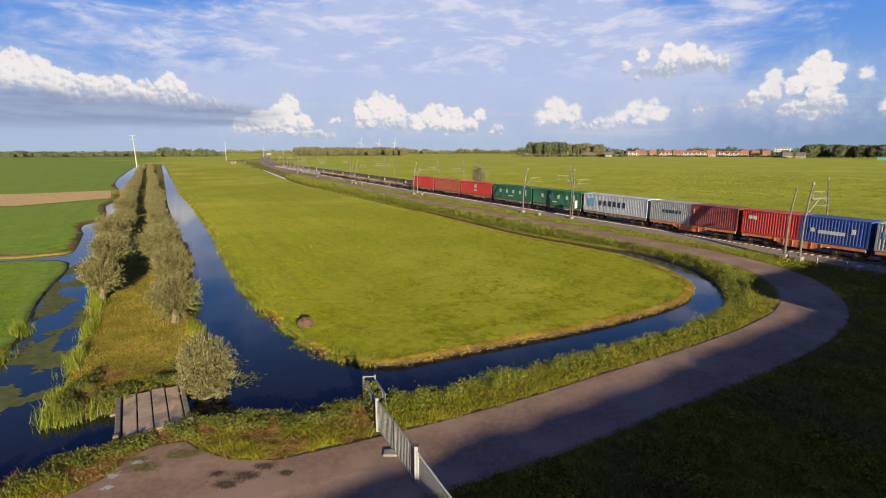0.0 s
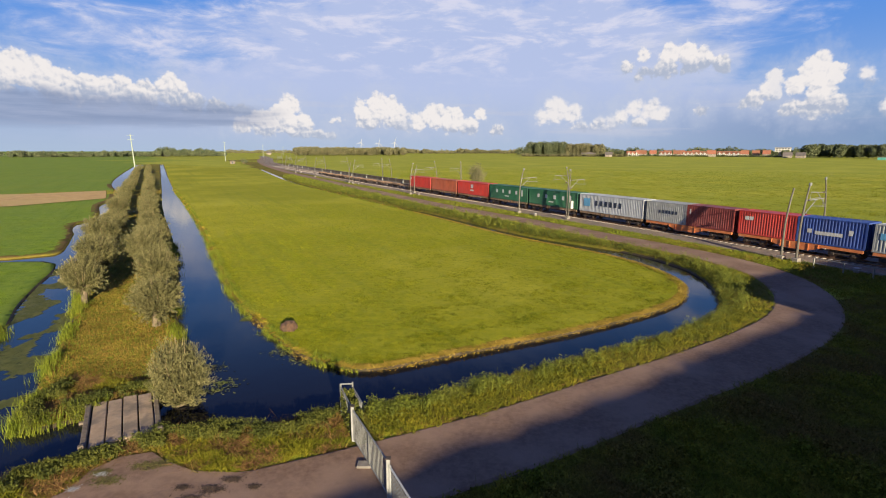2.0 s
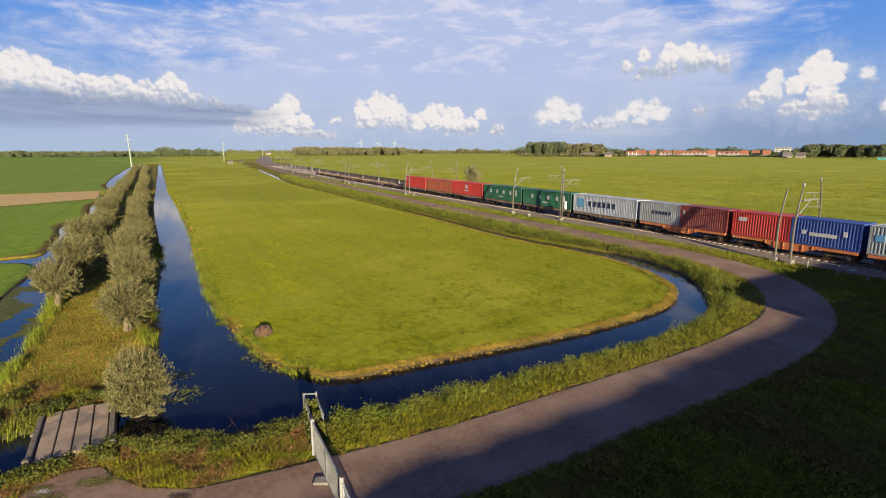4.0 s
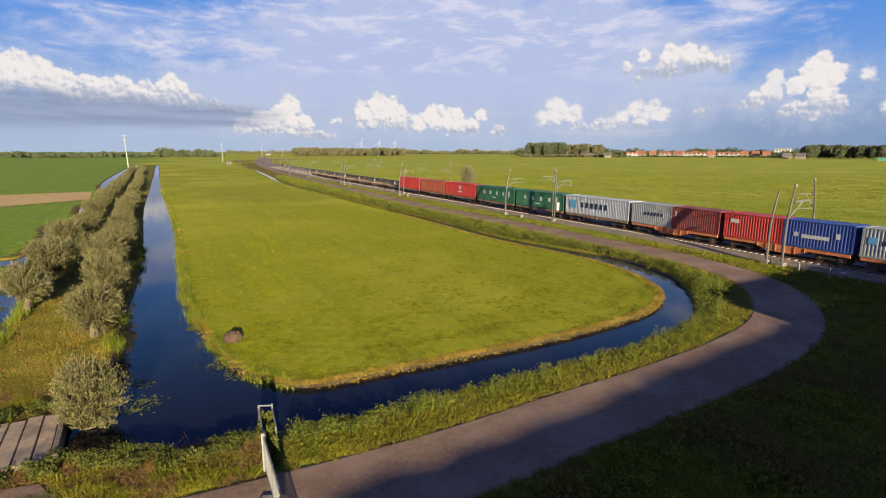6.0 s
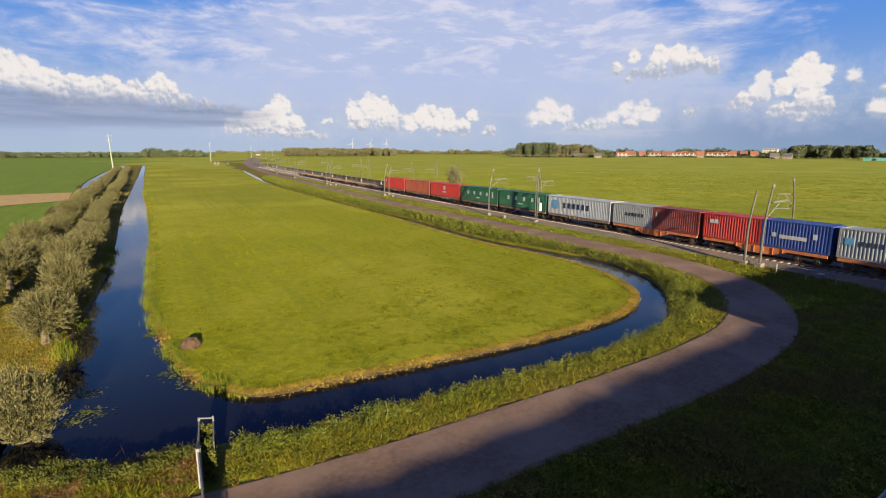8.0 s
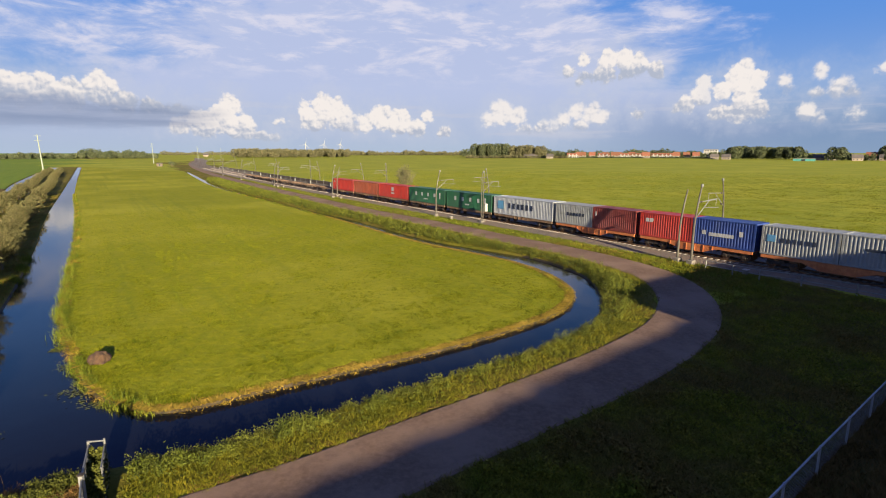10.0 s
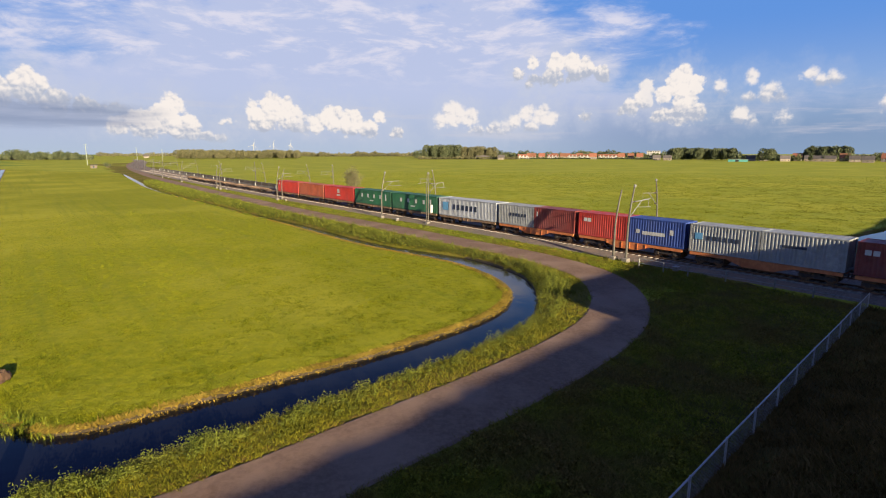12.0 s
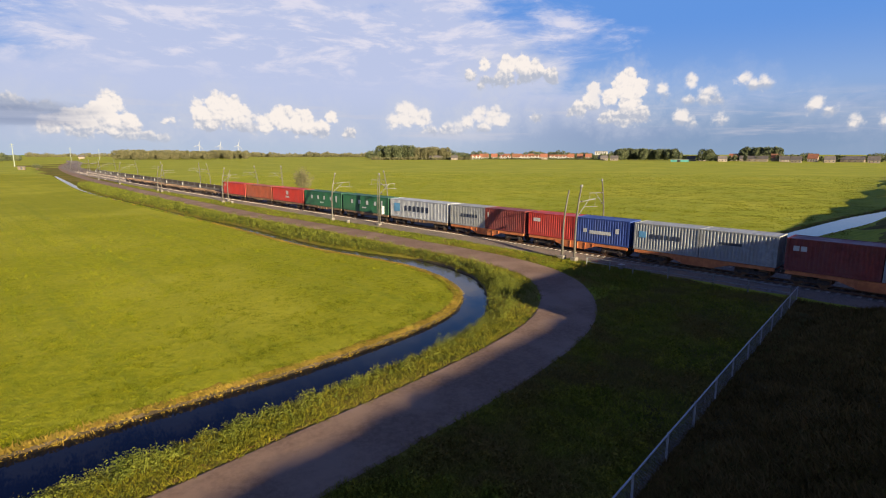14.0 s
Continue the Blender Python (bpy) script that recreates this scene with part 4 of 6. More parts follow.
def build_gate():
    a, b, c = Vector((-3.35, 20.25, 0)), Vector((-2.55, 18.4, 0)), Vector((-0.87, 15.1, 0))
    gate = tagged(empty("barred_gate"), "grey galvanised double gate of upright bars across the lane", "gate")
    for p, h in ((b, 1.42), (c, 1.42)):
        post = part("post", box(bmesh.new(), p.x - 0.06, p.y - 0.06, 0, p.x + 0.06, p.y + 0.06, h, 0.01), M["galv_pale"], gate)
        part("cap", box(bmesh.new(), p.x - 0.085, p.y - 0.085, h, p.x + 0.085, p.y + 0.085, h + 0.04, 0.01), M["bogie"], post)
    d = (c - b).normalized()
    L = (c - b).length
    for s0, s1 in ((0.1, L / 2 - 0.02), (L / 2 + 0.02, L - 0.1)):
        leaf = part("leaf", bmesh.new(), M["galv"], gate)
        bm = bmesh.new()
        for z in (0.14, 1.3):
            tube(bm, [b + d * s0 + Vector((0, 0, z)), b + d * s1 + Vector((0, 0, z))], 0.03, 6)
        for s in (s0, s1):
            tube(bm, [b + d * s + Vector((0, 0, 0.1)), b + d * s + Vector((0, 0, 1.33))], 0.03, 6)
        bm.to_mesh(leaf.data)
        bm.free()
        for k in range(1, 13):
            s = s0 + (s1 - s0) * k / 13
            part("bar", tube(bmesh.new(), [b + d * s + Vector((0, 0, 0.14)), b + d * s + Vector((0, 0, 1.3))], 0.014, 5), M["galv"], leaf)
    m = b + d * (L / 2)
    part("stop_block", box(bmesh.new(), m.x - 0.45, m.y - 0.2, 0.06, m.x + 0.1, m.y + 0.2, 0.16, 0.04), M["concrete"], gate, "concrete stop block")
    # wing over the bank, with an outrigger at its end
    wing = tagged(empty("fence_wing"), "short barred wing fence that reaches over the ditch bank", "fence")
    e = (a - b).normalized()
    W = (a - b).length
    bm = bmesh.new()
    for z in (0.25, 1.32):
        tube(bm, [b + e * 0.1 + Vector((0, 0, z)), b + e * W + Vector((0, 0, z))], 0.03, 6)
    tube(bm, [a + Vector((0, 0, -0.5)), a + Vector((0, 0, 1.45))], 0.045, 6)
    part("frame", bm, M["galv"], wing)
    for k in range(1, 14):
        p = b + e * (W * k / 14)
        part("bar", tube(bmesh.new(), [p + Vector((0, 0, 0.25)), p + Vector((0, 0, 1.32))], 0.014, 5), M["galv"], wing)
    side = Vector((0.48, 0.04, 0))
    bm = tube(bmesh.new(), [a + Vector((0, 0, 1.42)), a + side + Vector((0, 0, 1.42))], 0.03, 6)
    tube(bm, [a + side + Vector((0, 0, 0.2)), a + side + Vector((0, 0, 1.5))], 0.035, 6)
    part("outrigger", bm, M["galv"], wing)
    for k in range(0, 9):
        p = a + side - e * (W * k / 9 * 0.8)
        part("bar", tube(bmesh.new(), [p + Vector((0, 0, 0.1)), p + Vector((0, 0, 1.3))], 0.014, 5), M["galv"], wing)
    part("rail", tube(bmesh.new(), [a + side + Vector((0, 0, 1.3)), a + side - e * (W * 0.75) + Vector((0, 0, 1.3))], 0.025, 6), M["galv"], wing)


build_gate()


M["galv_bright"] = material("galv_bright", (0.34, 0.34, 0.33), (0.46, 0.46, 0.45), 3.0, 0.45, metal=0.15)


def wire_fence(points, h, label, step=2.6, mesh=0.16):
    """Posts, a top tube and a woven wire net of crossing strands."""
    thing = tagged(empty("wire_fence"), label, "fence")
    line = smooth_line(points, step)
    z = ground_z(line)
    post = tube(bmesh.new(), [(0, 0, -0.2), (0, 0, h + 0.05)], 0.04, 6)
    first = part("post", post, M["galv_bright"], thing)
    for i, (p, q) in enumerate(zip(line, z)):
        o = first if i == 0 else new("post", first.data)
        o.parent = thing
        o.location = (p[0], p[1], q)
    part("top_tube", tube(bmesh.new(), [(p[0], p[1], q + h) for p, q in zip(line, z)], 0.035, 6), M["galv_bright"], thing)
    dense_line = smooth_line(points, mesh * 1.3)
    dz = ground_z(dense_line)
    w = 0.007
    n = normals(dense_line)
    verts, tris = [], []

    def strand(p, q):
        d = np.array((0, 0, w)) if abs(p[2] - q[2]) < 1e-3 else np.array((w, 0, 0))
        k = len(verts)
        verts.extend([p - d, p + d, q + d, q - d])
        tris.extend([(k, k + 1, k + 2), (k, k + 2, k + 3)])

    for i in range(len(dense_line) - 1):
        a, b = np.array((*dense_line[i], dz[i])), np.array((*dense_line[i + 1], dz[i + 1]))
        for k in range(int(h / mesh)):
            lo, hi = np.array((0, 0, k * mesh)), np.array((0, 0, (k + 1) * mesh))
            strand(a + lo, b + hi)
            strand(a + hi, b + lo)
    quick("netting", verts, tris, M["galv"], thing, "thin woven wire netting")


wire_fence([(-0.8, 15.0), (0.55, 12.2), (2.0, 9.3), (3.0, 7.0)], 1.2, "grey wire-net fence running on from the gate post", 2.4)
wire_fence([(3.0, 6.95), (11.3, 12.2), (28.4, 22.95), (44.0, 32.65)], 1.05, "grey wire-net fence along the foot of the embankment", 2.7)


M["plank"] = material("plank", (0.27, 0.190, 0.120), (0.42, 0.305, 0.205), 2.0, 0.9, 0.01, 25, big=(0.16, 0.125, 0.095), big_scale=0.9)


def build_farm_bridge():
    thing = tagged(empty("farm_bridge"), "small farm bridge of worn concrete planks with timber edge beams", "bridge")
    m = pose(-12.0, 19.45, 0, 0, 0, 31)
    for k in range(4):
        x = -1.0 + k * 0.55
        part("plank", box(bmesh.new(), x, -1.5, -0.05, x + 0.5, 2.35 - 0.1 * (k % 2), 0.2 + 0.008 * (k % 3), 0.02), M["plank"], thing).matrix_world = m
    for x in (-1.24, 1.2):
        b = part("edge_beam", box(bmesh.new(), x, -1.55, -0.3, x + 0.2, 2.2, 0.3, 0.03), M["wood_plank"], thing)
        b.matrix_world = m
    for x in (-1.28, 1.24):
        for y in (-1.65, 2.0):
            part("post", box(bmesh.new(), x, y, -0.8, x + 0.2, y + 0.2, 0.36 if y < 0 else 0.3, 0.03), M["wood_plank"], thing).matrix_world = m
    for y in (-1.3, 1.4):
        part("cross_beam", box(bmesh.new(), -1.5, y, -0.4, 1.5, y + 0.25, -0.13, 0.02), M["wood_plank"], thing).matrix_world = m


build_farm_bridge()


M["moss"] = material("moss", (0.075, 0.062, 0.016), (0.14, 0.12, 0.028), 5.0, 0.95, 0.01, 20)
M["mud_heap_dry"] = material("mud_heap_dry", (0.05, 0.03, 0.018), (0.09, 0.058, 0.036), 5.0, 0.95, 0.01, 20)


# ---- trees ----
def leaf_cloud(centres, dirs, length, width, seed):
    """Small pointed leaves: two triangles each."""
    r = np.random.default_rng(seed)
    n = len(centres)
    d = dirs + r.normal(0, 0.45, (n, 3))
    d /= np.linalg.norm(d, axis=1)[:, None]
    s = np.cross(d, r.normal(0, 1, (n, 3)))
    s /= np.linalg.norm(s, axis=1)[:, None]
    L = (np.asarray(length) * r.uniform(0.6, 1.3, n))[:, None]
    W = (np.asarray(width) * r.uniform(0.7, 1.3, n))[:, None]
    v = np.stack([centres - d * L / 2, centres + s * W, centres + d * L / 2, centres - s * W], 1).reshape(-1, 3)
    k = np.arange(n)[:, None] * 4
    return v, np.vstack([k + (0, 1, 2), k + (0, 2, 3)])


def make_willow(seed, height, radius, leaves, label, stem=0.31, low=0.36, leaf=(0.17, 0.022)):
    """Pollard willow: thick knotted trunk and a round head of upright shoots."""
    r = np.random.default_rng(seed)
    t = tagged(empty("pollard_willow"), label, "tree", "pollard willows along the farm track")
    head = height * stem
    pts = [(0, 0, -0.3), (0.02, 0, 0.25), (0.06, 0.03, head * 0.6), (0.04, 0.06, head * 0.9), (0.02, 0.04, head + 0.25)]
    part("trunk", tube(bmesh.new(), pts, [0.34, 0.27, 0.24, 0.34, 0.2], 9), M["bark"], t)
    bm = bmesh.new()
    for i in range(26):
        a, lean = r.uniform(0, 2 * math.pi), r.uniform(0.05, 1.0)
        out = radius * (lean ** 0.6) * r.uniform(0.75, 0.98)
        top = head + (height - head) * math.sqrt(max(1 - (out / radius) ** 2 * 0.85, 0.1)) * r.uniform(0.8, 1.0)
        mid = (math.cos(a) * out * 0.55, math.sin(a) * out * 0.55, head + (top - head) * 0.4)
        tube(bm, [(math.cos(a) * 0.15, math.sin(a) * 0.15, head * 0.95), mid, (math.cos(a) * out, math.sin(a) * out, top)], [0.045, 0.025, 0.008], 4)
    tagged(part("branchwork", bm, M["shoots"], t), kind="stuff")
    # every shoot carries its leaves, so that the head is feathery and uneven
    n = leaves // 42
    d = r.normal(0, 1, (n, 3))
    d[:, 2] = d[:, 2] * 0.9 + 0.25
    d /= np.linalg.norm(d, axis=1)[:, None]
    lobes = r.normal(0, 1, (9, 3))
    lobes /= np.linalg.norm(lobes, axis=1)[:, None]
    bulge = 1 + (np.maximum(d @ lobes.T, 0) ** 5 * r.uniform(-0.25, 0.28, 9)).sum(1)
    rad = r.uniform(0.62, 1.0, n) ** 0.6 * bulge * r.uniform(0.88, 1.12, n)
    cz = head + (height - head) * low
    tip = d * rad[:, None] * (radius, radius, (height - head) * (1 - low) * 1.0) + (0, 0, cz)
    tip[:, 2] = np.where(d[:, 2] < 0, cz + d[:, 2] * rad * (cz - 0.25), tip[:, 2])
    root = np.array((0, 0, head * 0.95)) + r.normal(0, 0.12, (n, 3))
    f = r.uniform(0.28, 1.0, (n, 42)) ** 0.75
    mid = (root + tip) / 2 + (0, 0, 0.25)
    a, b2, c2 = ((1 - f) ** 2)[..., None], (2 * f * (1 - f))[..., None], (f ** 2)[..., None]
    c = (a * root[:, None] + b2 * mid[:, None] + c2 * tip[:, None]).reshape(-1, 3) + r.normal(0, 0.05, (n * 42, 3))
    way = np.repeat((tip - root) / np.linalg.norm(tip - root, axis=1)[:, None], 42, 0) + (0, 0, 0.25)
    v, f = leaf_cloud(c, way, *leaf, seed)
    quick("crown", v, f, M["willow"], t)
    return t


def build_willows():
    tall = "grey-green pollard willow with a dense round head of shoots"
    kinds = [make_willow(11, 4.6, 2.05, 22000, tall), make_willow(12, 4.3, 1.9, 22000, tall), make_willow(13, 4.75, 2.1, 22000, tall)]
    kinds += [make_willow(15, 4.6, 2.05, 4600, tall, leaf=(0.30, 0.058)), make_willow(16, 4.4, 1.95, 4600, tall, leaf=(0.30, 0.058))]
    bush = make_willow(14, 3.55, 1.22, 27000, "low bushy pollard willow beside the farm bridge", 0.10, 0.45, (0.13, 0.016))
    bush.matrix_world = pose(-10.75, 21.6, -0.5, 0, 0, 40)
    r = random.Random(5)
    used = set()
    d = np.array((-0.4915, 0.871))
    spots = []
    for start in ((-17.2, 31.2), (-24.9, 35.8)):
        s = 0.0
        while s < 300:
            p = np.array(start) + d * s
            lead = 0.9 * math.sin(s * 0.05)
            spots.append((p[0] + r.uniform(-0.4, 0.4) + lead * 0.3, p[1] + r.uniform(-0.4, 0.4), 1.0 - 0.27 * min(s / 110, 1), s))
            s += r.uniform(6.2, 9.0)
    for x, y, size, s in spots:
        k = r.randrange(3) if s < 62 else 3 + r.randrange(2)
        m = pose(x, y, -0.05, r.uniform(-4, 4), r.uniform(-4, 4), r.uniform(0, 360))
        f = size * r.uniform(0.78, 1.06)
        tree = copy_thing(kinds[k], m) if k in used else kinds[k]
        if k not in used:
            used.add(k)
            tree.matrix_world = m
        tree.scale = (f * r.uniform(0.95, 1.12), f * r.uniform(0.95, 1.12), f * r.uniform(0.9, 1.03))


build_willows()


def make_shrub_tree(name, seed, height, radius, leaves, mat, label, loc):
    """A many-stemmed open shrub."""
    r = np.random.default_rng(seed)
    t = tagged(empty(name), label, "tree")
    bm = bmesh.new()
    ends = []
    for i in range(22):
        a, f = r.uniform(0, 2 * math.pi), r.uniform(0.1, 1.0)
        tip = np.array((math.cos(a) * radius * f * 0.9, math.sin(a) * radius * f * 0.9, height * (1.0 - 0.45 * f * f) * r.uniform(0.8, 1.0)))
        tube(bm, [(math.cos(a) * 0.2, math.sin(a) * 0.2, -0.1), tuple(tip * (0.5, 0.5, 0.55)), tuple(tip)], [0.09, 0.05, 0.015], 5)
        ends.append(tip)
    tagged(part("branchwork", bm, M["shoots"], t), kind="stuff")
    e = np.array(ends)
    pick = e[r.integers(0, len(e), leaves)]
    f = r.uniform(0.45, 1.05, leaves)[:, None]
    c = pick * f + r.normal(0, 0.12 * radius, (leaves, 3))
    c = c[c[:, 2] > 0.3]
    v, tri = leaf_cloud(c, c / np.linalg.norm(c, axis=1)[:, None], 0.42, 0.07, seed)
    quick("crown", v, tri, M[mat], t)
    t.location = loc
    return t


make_shrub_tree("willow_bush", 31, 7.0, 3.2, 2600, "far_tree_dry", "brown-green open willow bush beyond the noise barrier", (10.4, 148.5, 0))


# ---- low growth ----
def tufts(name, pts, z, h, w, mat, label, seed, lean=0.35, blades=1, category="grass"):
    """Upright single blades (one triangle each), joined."""
    r = np.random.default_rng(seed)
    pts = np.repeat(pts, blades, 0)
    z = np.repeat(z, blades)
    n = len(pts)
    p = pts + r.normal(0, 0.05, (n, 2))
    a = r.uniform(0, 2 * math.pi, n)
    hh = (np.repeat(h, blades) if np.ndim(h) else h) * r.uniform(0.55, 1.35, n)
    ww = w * r.uniform(0.7, 1.3, n)
    b = r.normal(0, lean, (n, 2)) * hh[:, None]
    base = np.column_stack([p, z - 0.03])
    s = np.column_stack([np.cos(a), np.sin(a), np.zeros(n)]) * ww[:, None] / 2
    tip = base + np.column_stack([b, hh])
    v = np.stack([base - s, base + s, tip], 1).reshape(-1, 3)
    ob = quick(name, v, np.arange(3 * n).reshape(-1, 3), M[mat])
    return tagged(ob, label, category, kind="stuff")


class Grid:
    """Distances and masks of the near land on a fine grid, to look up quickly."""
    x0, y0, s, nx, ny = -80.0, -8.0, 0.45, 333, 530

    def __init__(self):
        gx, gy = np.meshgrid(np.arange(self.nx) * self.s + self.x0, np.arange(self.ny) * self.s + self.y0)
        p = np.stack([gx.ravel(), gy.ravel()], 1)
        self.p = p.reshape(self.ny, self.nx, 2)
        self.bank, self.road, self.rail = self.near(canal, True), self.near(road), self.near(track)
        self.wet = inside(p, canal[::2])
        self.avenue, self.verge, self.field = inside(p, avenue), inside(p, verge), inside(p, field_edge[::2])
        self.z = land_z(p, np.where(self.wet, -self.bank, self.bank), np.full(len(p), 99.0), self.rail)

    def near(self, line, closed=False, reach=12.0):
        """Distance to a line, up to reach."""
        best = np.full((self.ny, self.nx), reach)
        for a, b in zip(line if closed else line[:-1], np.roll(line, -1, 0) if closed else line[1:]):
            i0, i1 = (int((min(a[0], b[0]) - reach - self.x0) / self.s), int((max(a[0], b[0]) + reach - self.x0) / self.s) + 2)
            j0, j1 = (int((min(a[1], b[1]) - reach - self.y0) / self.s), int((max(a[1], b[1]) + reach - self.y0) / self.s) + 2)
            i0, j0, i1, j1 = max(i0, 0), max(j0, 0), min(i1, self.nx), min(j1, self.ny)
            if i0 >= i1 or j0 >= j1:
                continue
            q, d = self.p[j0:j1, i0:i1] - a, b - a
            t = np.clip((q @ d) / max(d @ d, 1e-9), 0, 1)
            best[j0:j1, i0:i1] = np.minimum(best[j0:j1, i0:i1], np.linalg.norm(q - t[..., None] * d, axis=2))
        return best.ravel()

    def at(self, p, what):
        i = np.clip(((p[:, 0] - self.x0) / self.s).round().astype(int), 0, self.nx - 1)
        j = np.clip(((p[:, 1] - self.y0) / self.s).round().astype(int), 0, self.ny - 1)
        return what[j * self.nx + i]

    def height(self, p):
        fx, fy = np.clip((p[:, 0] - self.x0) / self.s, 0, self.nx - 2), np.clip((p[:, 1] - self.y0) / self.s, 0, self.ny - 2)
        i, j = fx.astype(int), fy.astype(int)
        u, v = fx - i, fy - j
        k = j * self.nx + i
        return (self.z[k] * (1 - u) + self.z[k + 1] * u) * (1 - v) + (self.z[k + self.nx] * (1 - u) + self.z[k + self.nx + 1] * u) * v


G = Grid()


def spray(n, az0, az1, r0, r1, seed, test, power=1.5):
    """Random points on the land by bearing and distance, so that they thin out far off."""
    r = np.random.default_rng(seed)
    d = r0 + (r1 - r0) * r.random(n) ** power
    a = np.radians(r.uniform(az0, az1, n))
    p = np.column_stack([4 + np.sin(a) * d, 1 + np.cos(a) * d])
    return p[test(p)]


def scatter(n, x0, x1, y0, y1, seed, test, near=True):
    """Random points in a box, denser towards the camera, that pass the test."""
    r = np.random.default_rng(seed)
    p = np.column_stack([r.uniform(x0, x1, n), r.uniform(y0, y1, n)])
    if near:
        d = np.hypot(p[:, 0] - 4, p[:, 1])
        p = p[r.random(n) < np.clip((30.0 / d) ** 1.5, 0, 1)]
    return p[test(p)]


def build_growth():
    fld = spray(1250000, -36, 31, 22, 180, 41, lambda p: np.where((p[:, 1] < 225) & (p[:, 0] > -79), G.at(p, G.field & (G.bank > 0.3)), inside(p, field_edge[::2])), 2.1)
    fade = np.random.default_rng(40)
    fld = fld[fade.random(len(fld)) < np.clip((120 - np.hypot(*fld.T)) / 85, 0, 1)]
    # tussocks, and swaths mown round the edge
    knot = np.array([noise.fractal(Vector((x * 2.3, y * 2.3, 3.0)), 1.0, 2.0, 3) for x, y in fld])
    edge_d = G.at(fld, G.bank)
    swath = np.where(edge_d < 11.5, 0.30 * np.sin(edge_d * 2.7), 0.0)
    sel = fade.random(len(fld)) < np.clip(0.66 + 0.55 * knot + swath, 0.15, 1.0)
    fld, knot = fld[sel], knot[sel]
    d = np.hypot(*fld.T)
    tufts("pasture_grass", fld, np.zeros(len(fld)), (0.05 + 0.0007 * d) * np.clip(0.95 + 0.8 * knot, 0.5, 1.6), 0.018 + 0.0009 * d, "blades", "short bright green pasture grass", 42, 0.7)
    r = np.random.default_rng(43)
    # dry fringe along the pasture's edge
    e = smooth_line(field_edge[field_edge[:, 1] < 150], 0.10)
    off = np.abs(r.normal(0, 0.85, len(e) * 22)) * (0.75 + 0.35 * np.sin(np.repeat(e[:, 0], 22) * 0.9))
    root = np.repeat(e, 12, 0)
    out = normals(e).repeat(12, 0)
    n = len(root)
    root = root - out * r.uniform(-0.06, 0.3, n)[:, None] + r.normal(0, 0.05, (n, 2))
    tip = np.column_stack([root + out * r.uniform(0.15, 0.55, n)[:, None] + r.normal(0, 0.1, (n, 2)), r.uniform(-0.12, 0.1, n)])
    wide = np.column_stack([out[:, 1], -out[:, 0], np.zeros(n)]) * r.uniform(0.02, 0.045, n)[:, None]
    foot = np.column_stack([root, r.uniform(-0.02, 0.05, n)])
    keep = ~((root[:, 0] < -4.6) & (root[:, 1] > 25)) | (r.random(n) < 0.2)
    foot, wide, tip, n = foot[keep], wide[keep], tip[keep], int(keep.sum())
    hang = quick("overhanging_grass", np.stack([foot - wide, foot + wide, tip], 1).reshape(-1, 3), np.arange(3 * n).reshape(-1, 3), M["blades_straw"])
    tagged(hang, "dry grass that hangs over the ditch bank", "grass", kind="stuff")
    e = np.repeat(e, 22, 0) - normals(e).repeat(22, 0) * (off - 0.3)[:, None]
    e = e[G.at(e, (G.field) | (G.bank < 0.3))]
    side = (e[:, 0] < -4.6) & (e[:, 1] > 25)
    patch = np.sin(e[:, 1] * 0.8) + np.sin(e[:, 0] * 1.7 + 1.0)
    sedge = e[side & (patch < 0.7)]
    tufts("bank_sedge", sedge, np.maximum(G.height(sedge), WATER_Z), 0.26, 0.035, "reeds", "green sedge along the pasture's water edge", 69, 0.7)
    e = e[~side | (patch > 0.7)]
    tufts("dry_grass", e, np.maximum(G.height(e), WATER_Z), 0.13, 0.03, "blades_straw", "straw-yellow dry grass fringe along the ditch", 44, 0.8)
    # weeds on the verge: leafy clumps
    v = spray(330000, -18, 42, 16, 230, 45, lambda p: G.at(p, G.verge & (G.road > 2.3) & ((G.bank > 0.1) | ~G.wet)))
    clump = np.array([noise.fractal(Vector((x * 0.9, y * 0.9, 5.0)), 1.0, 2.0, 3) for x, y in v])
    inner = np.clip((G.at(v, G.road) - 2.9) / 0.9, 0.0, 1.0)
    keep = r.random(len(v)) < 0.06 + 0.94 * inner * np.clip(0.62 + 1.5 * clump, 0.12, 1)
    v, clump, inner = v[keep], clump[keep], inner[keep]
    hgt = (0.12 + 0.50 * inner) * np.clip(1 + 1.1 * clump, 0.4, 1.9) * r.uniform(0.5, 1.3, len(v)) * np.clip(G.at(v, G.bank) / 0.9, 0.6, 1.0)
    # darker leaf tone paints the shade of hollows between clumps, and the water's rim
    pick = r.random(len(v)) < np.clip(0.34 + 0.3 * (G.at(v, G.bank) < 0.7) - 1.1 * clump - 0.2 * (inner < 0.4) + 0.06, 0.06, 0.95)
    for name, mat, sel, label in (("verge_weeds", "weeds", ~pick, "knee-high green nettles and weeds between ditch and lane"), ("verge_weeds", "weeds_dark", pick, "darker leafy weeds between ditch and lane, their tone standing in for shaded hollows")):
        q, h = v[sel], hgt[sel]
        k = 12
        c = np.repeat(np.column_stack([q, G.height(q)]), k, 0)
        n = len(c)
        c = c + np.column_stack([r.normal(0, 0.075, (n, 2)), r.uniform(0.0, 1.0, n) ** 0.8 * np.repeat(h, k)])
        far = 1 + np.clip((np.hypot(c[:, 0], c[:, 1]) - 40) / 50, 0, 3.0)
        vv, tri = leaf_cloud(c, np.tile((0, 0, 0.5), (n, 1)) + r.normal(0, 0.6, (n, 3)), 0.095 * far, 0.019 * far, 47)
        tagged(quick(name, vv, tri, M[mat]), label, "weeds", kind="stuff")
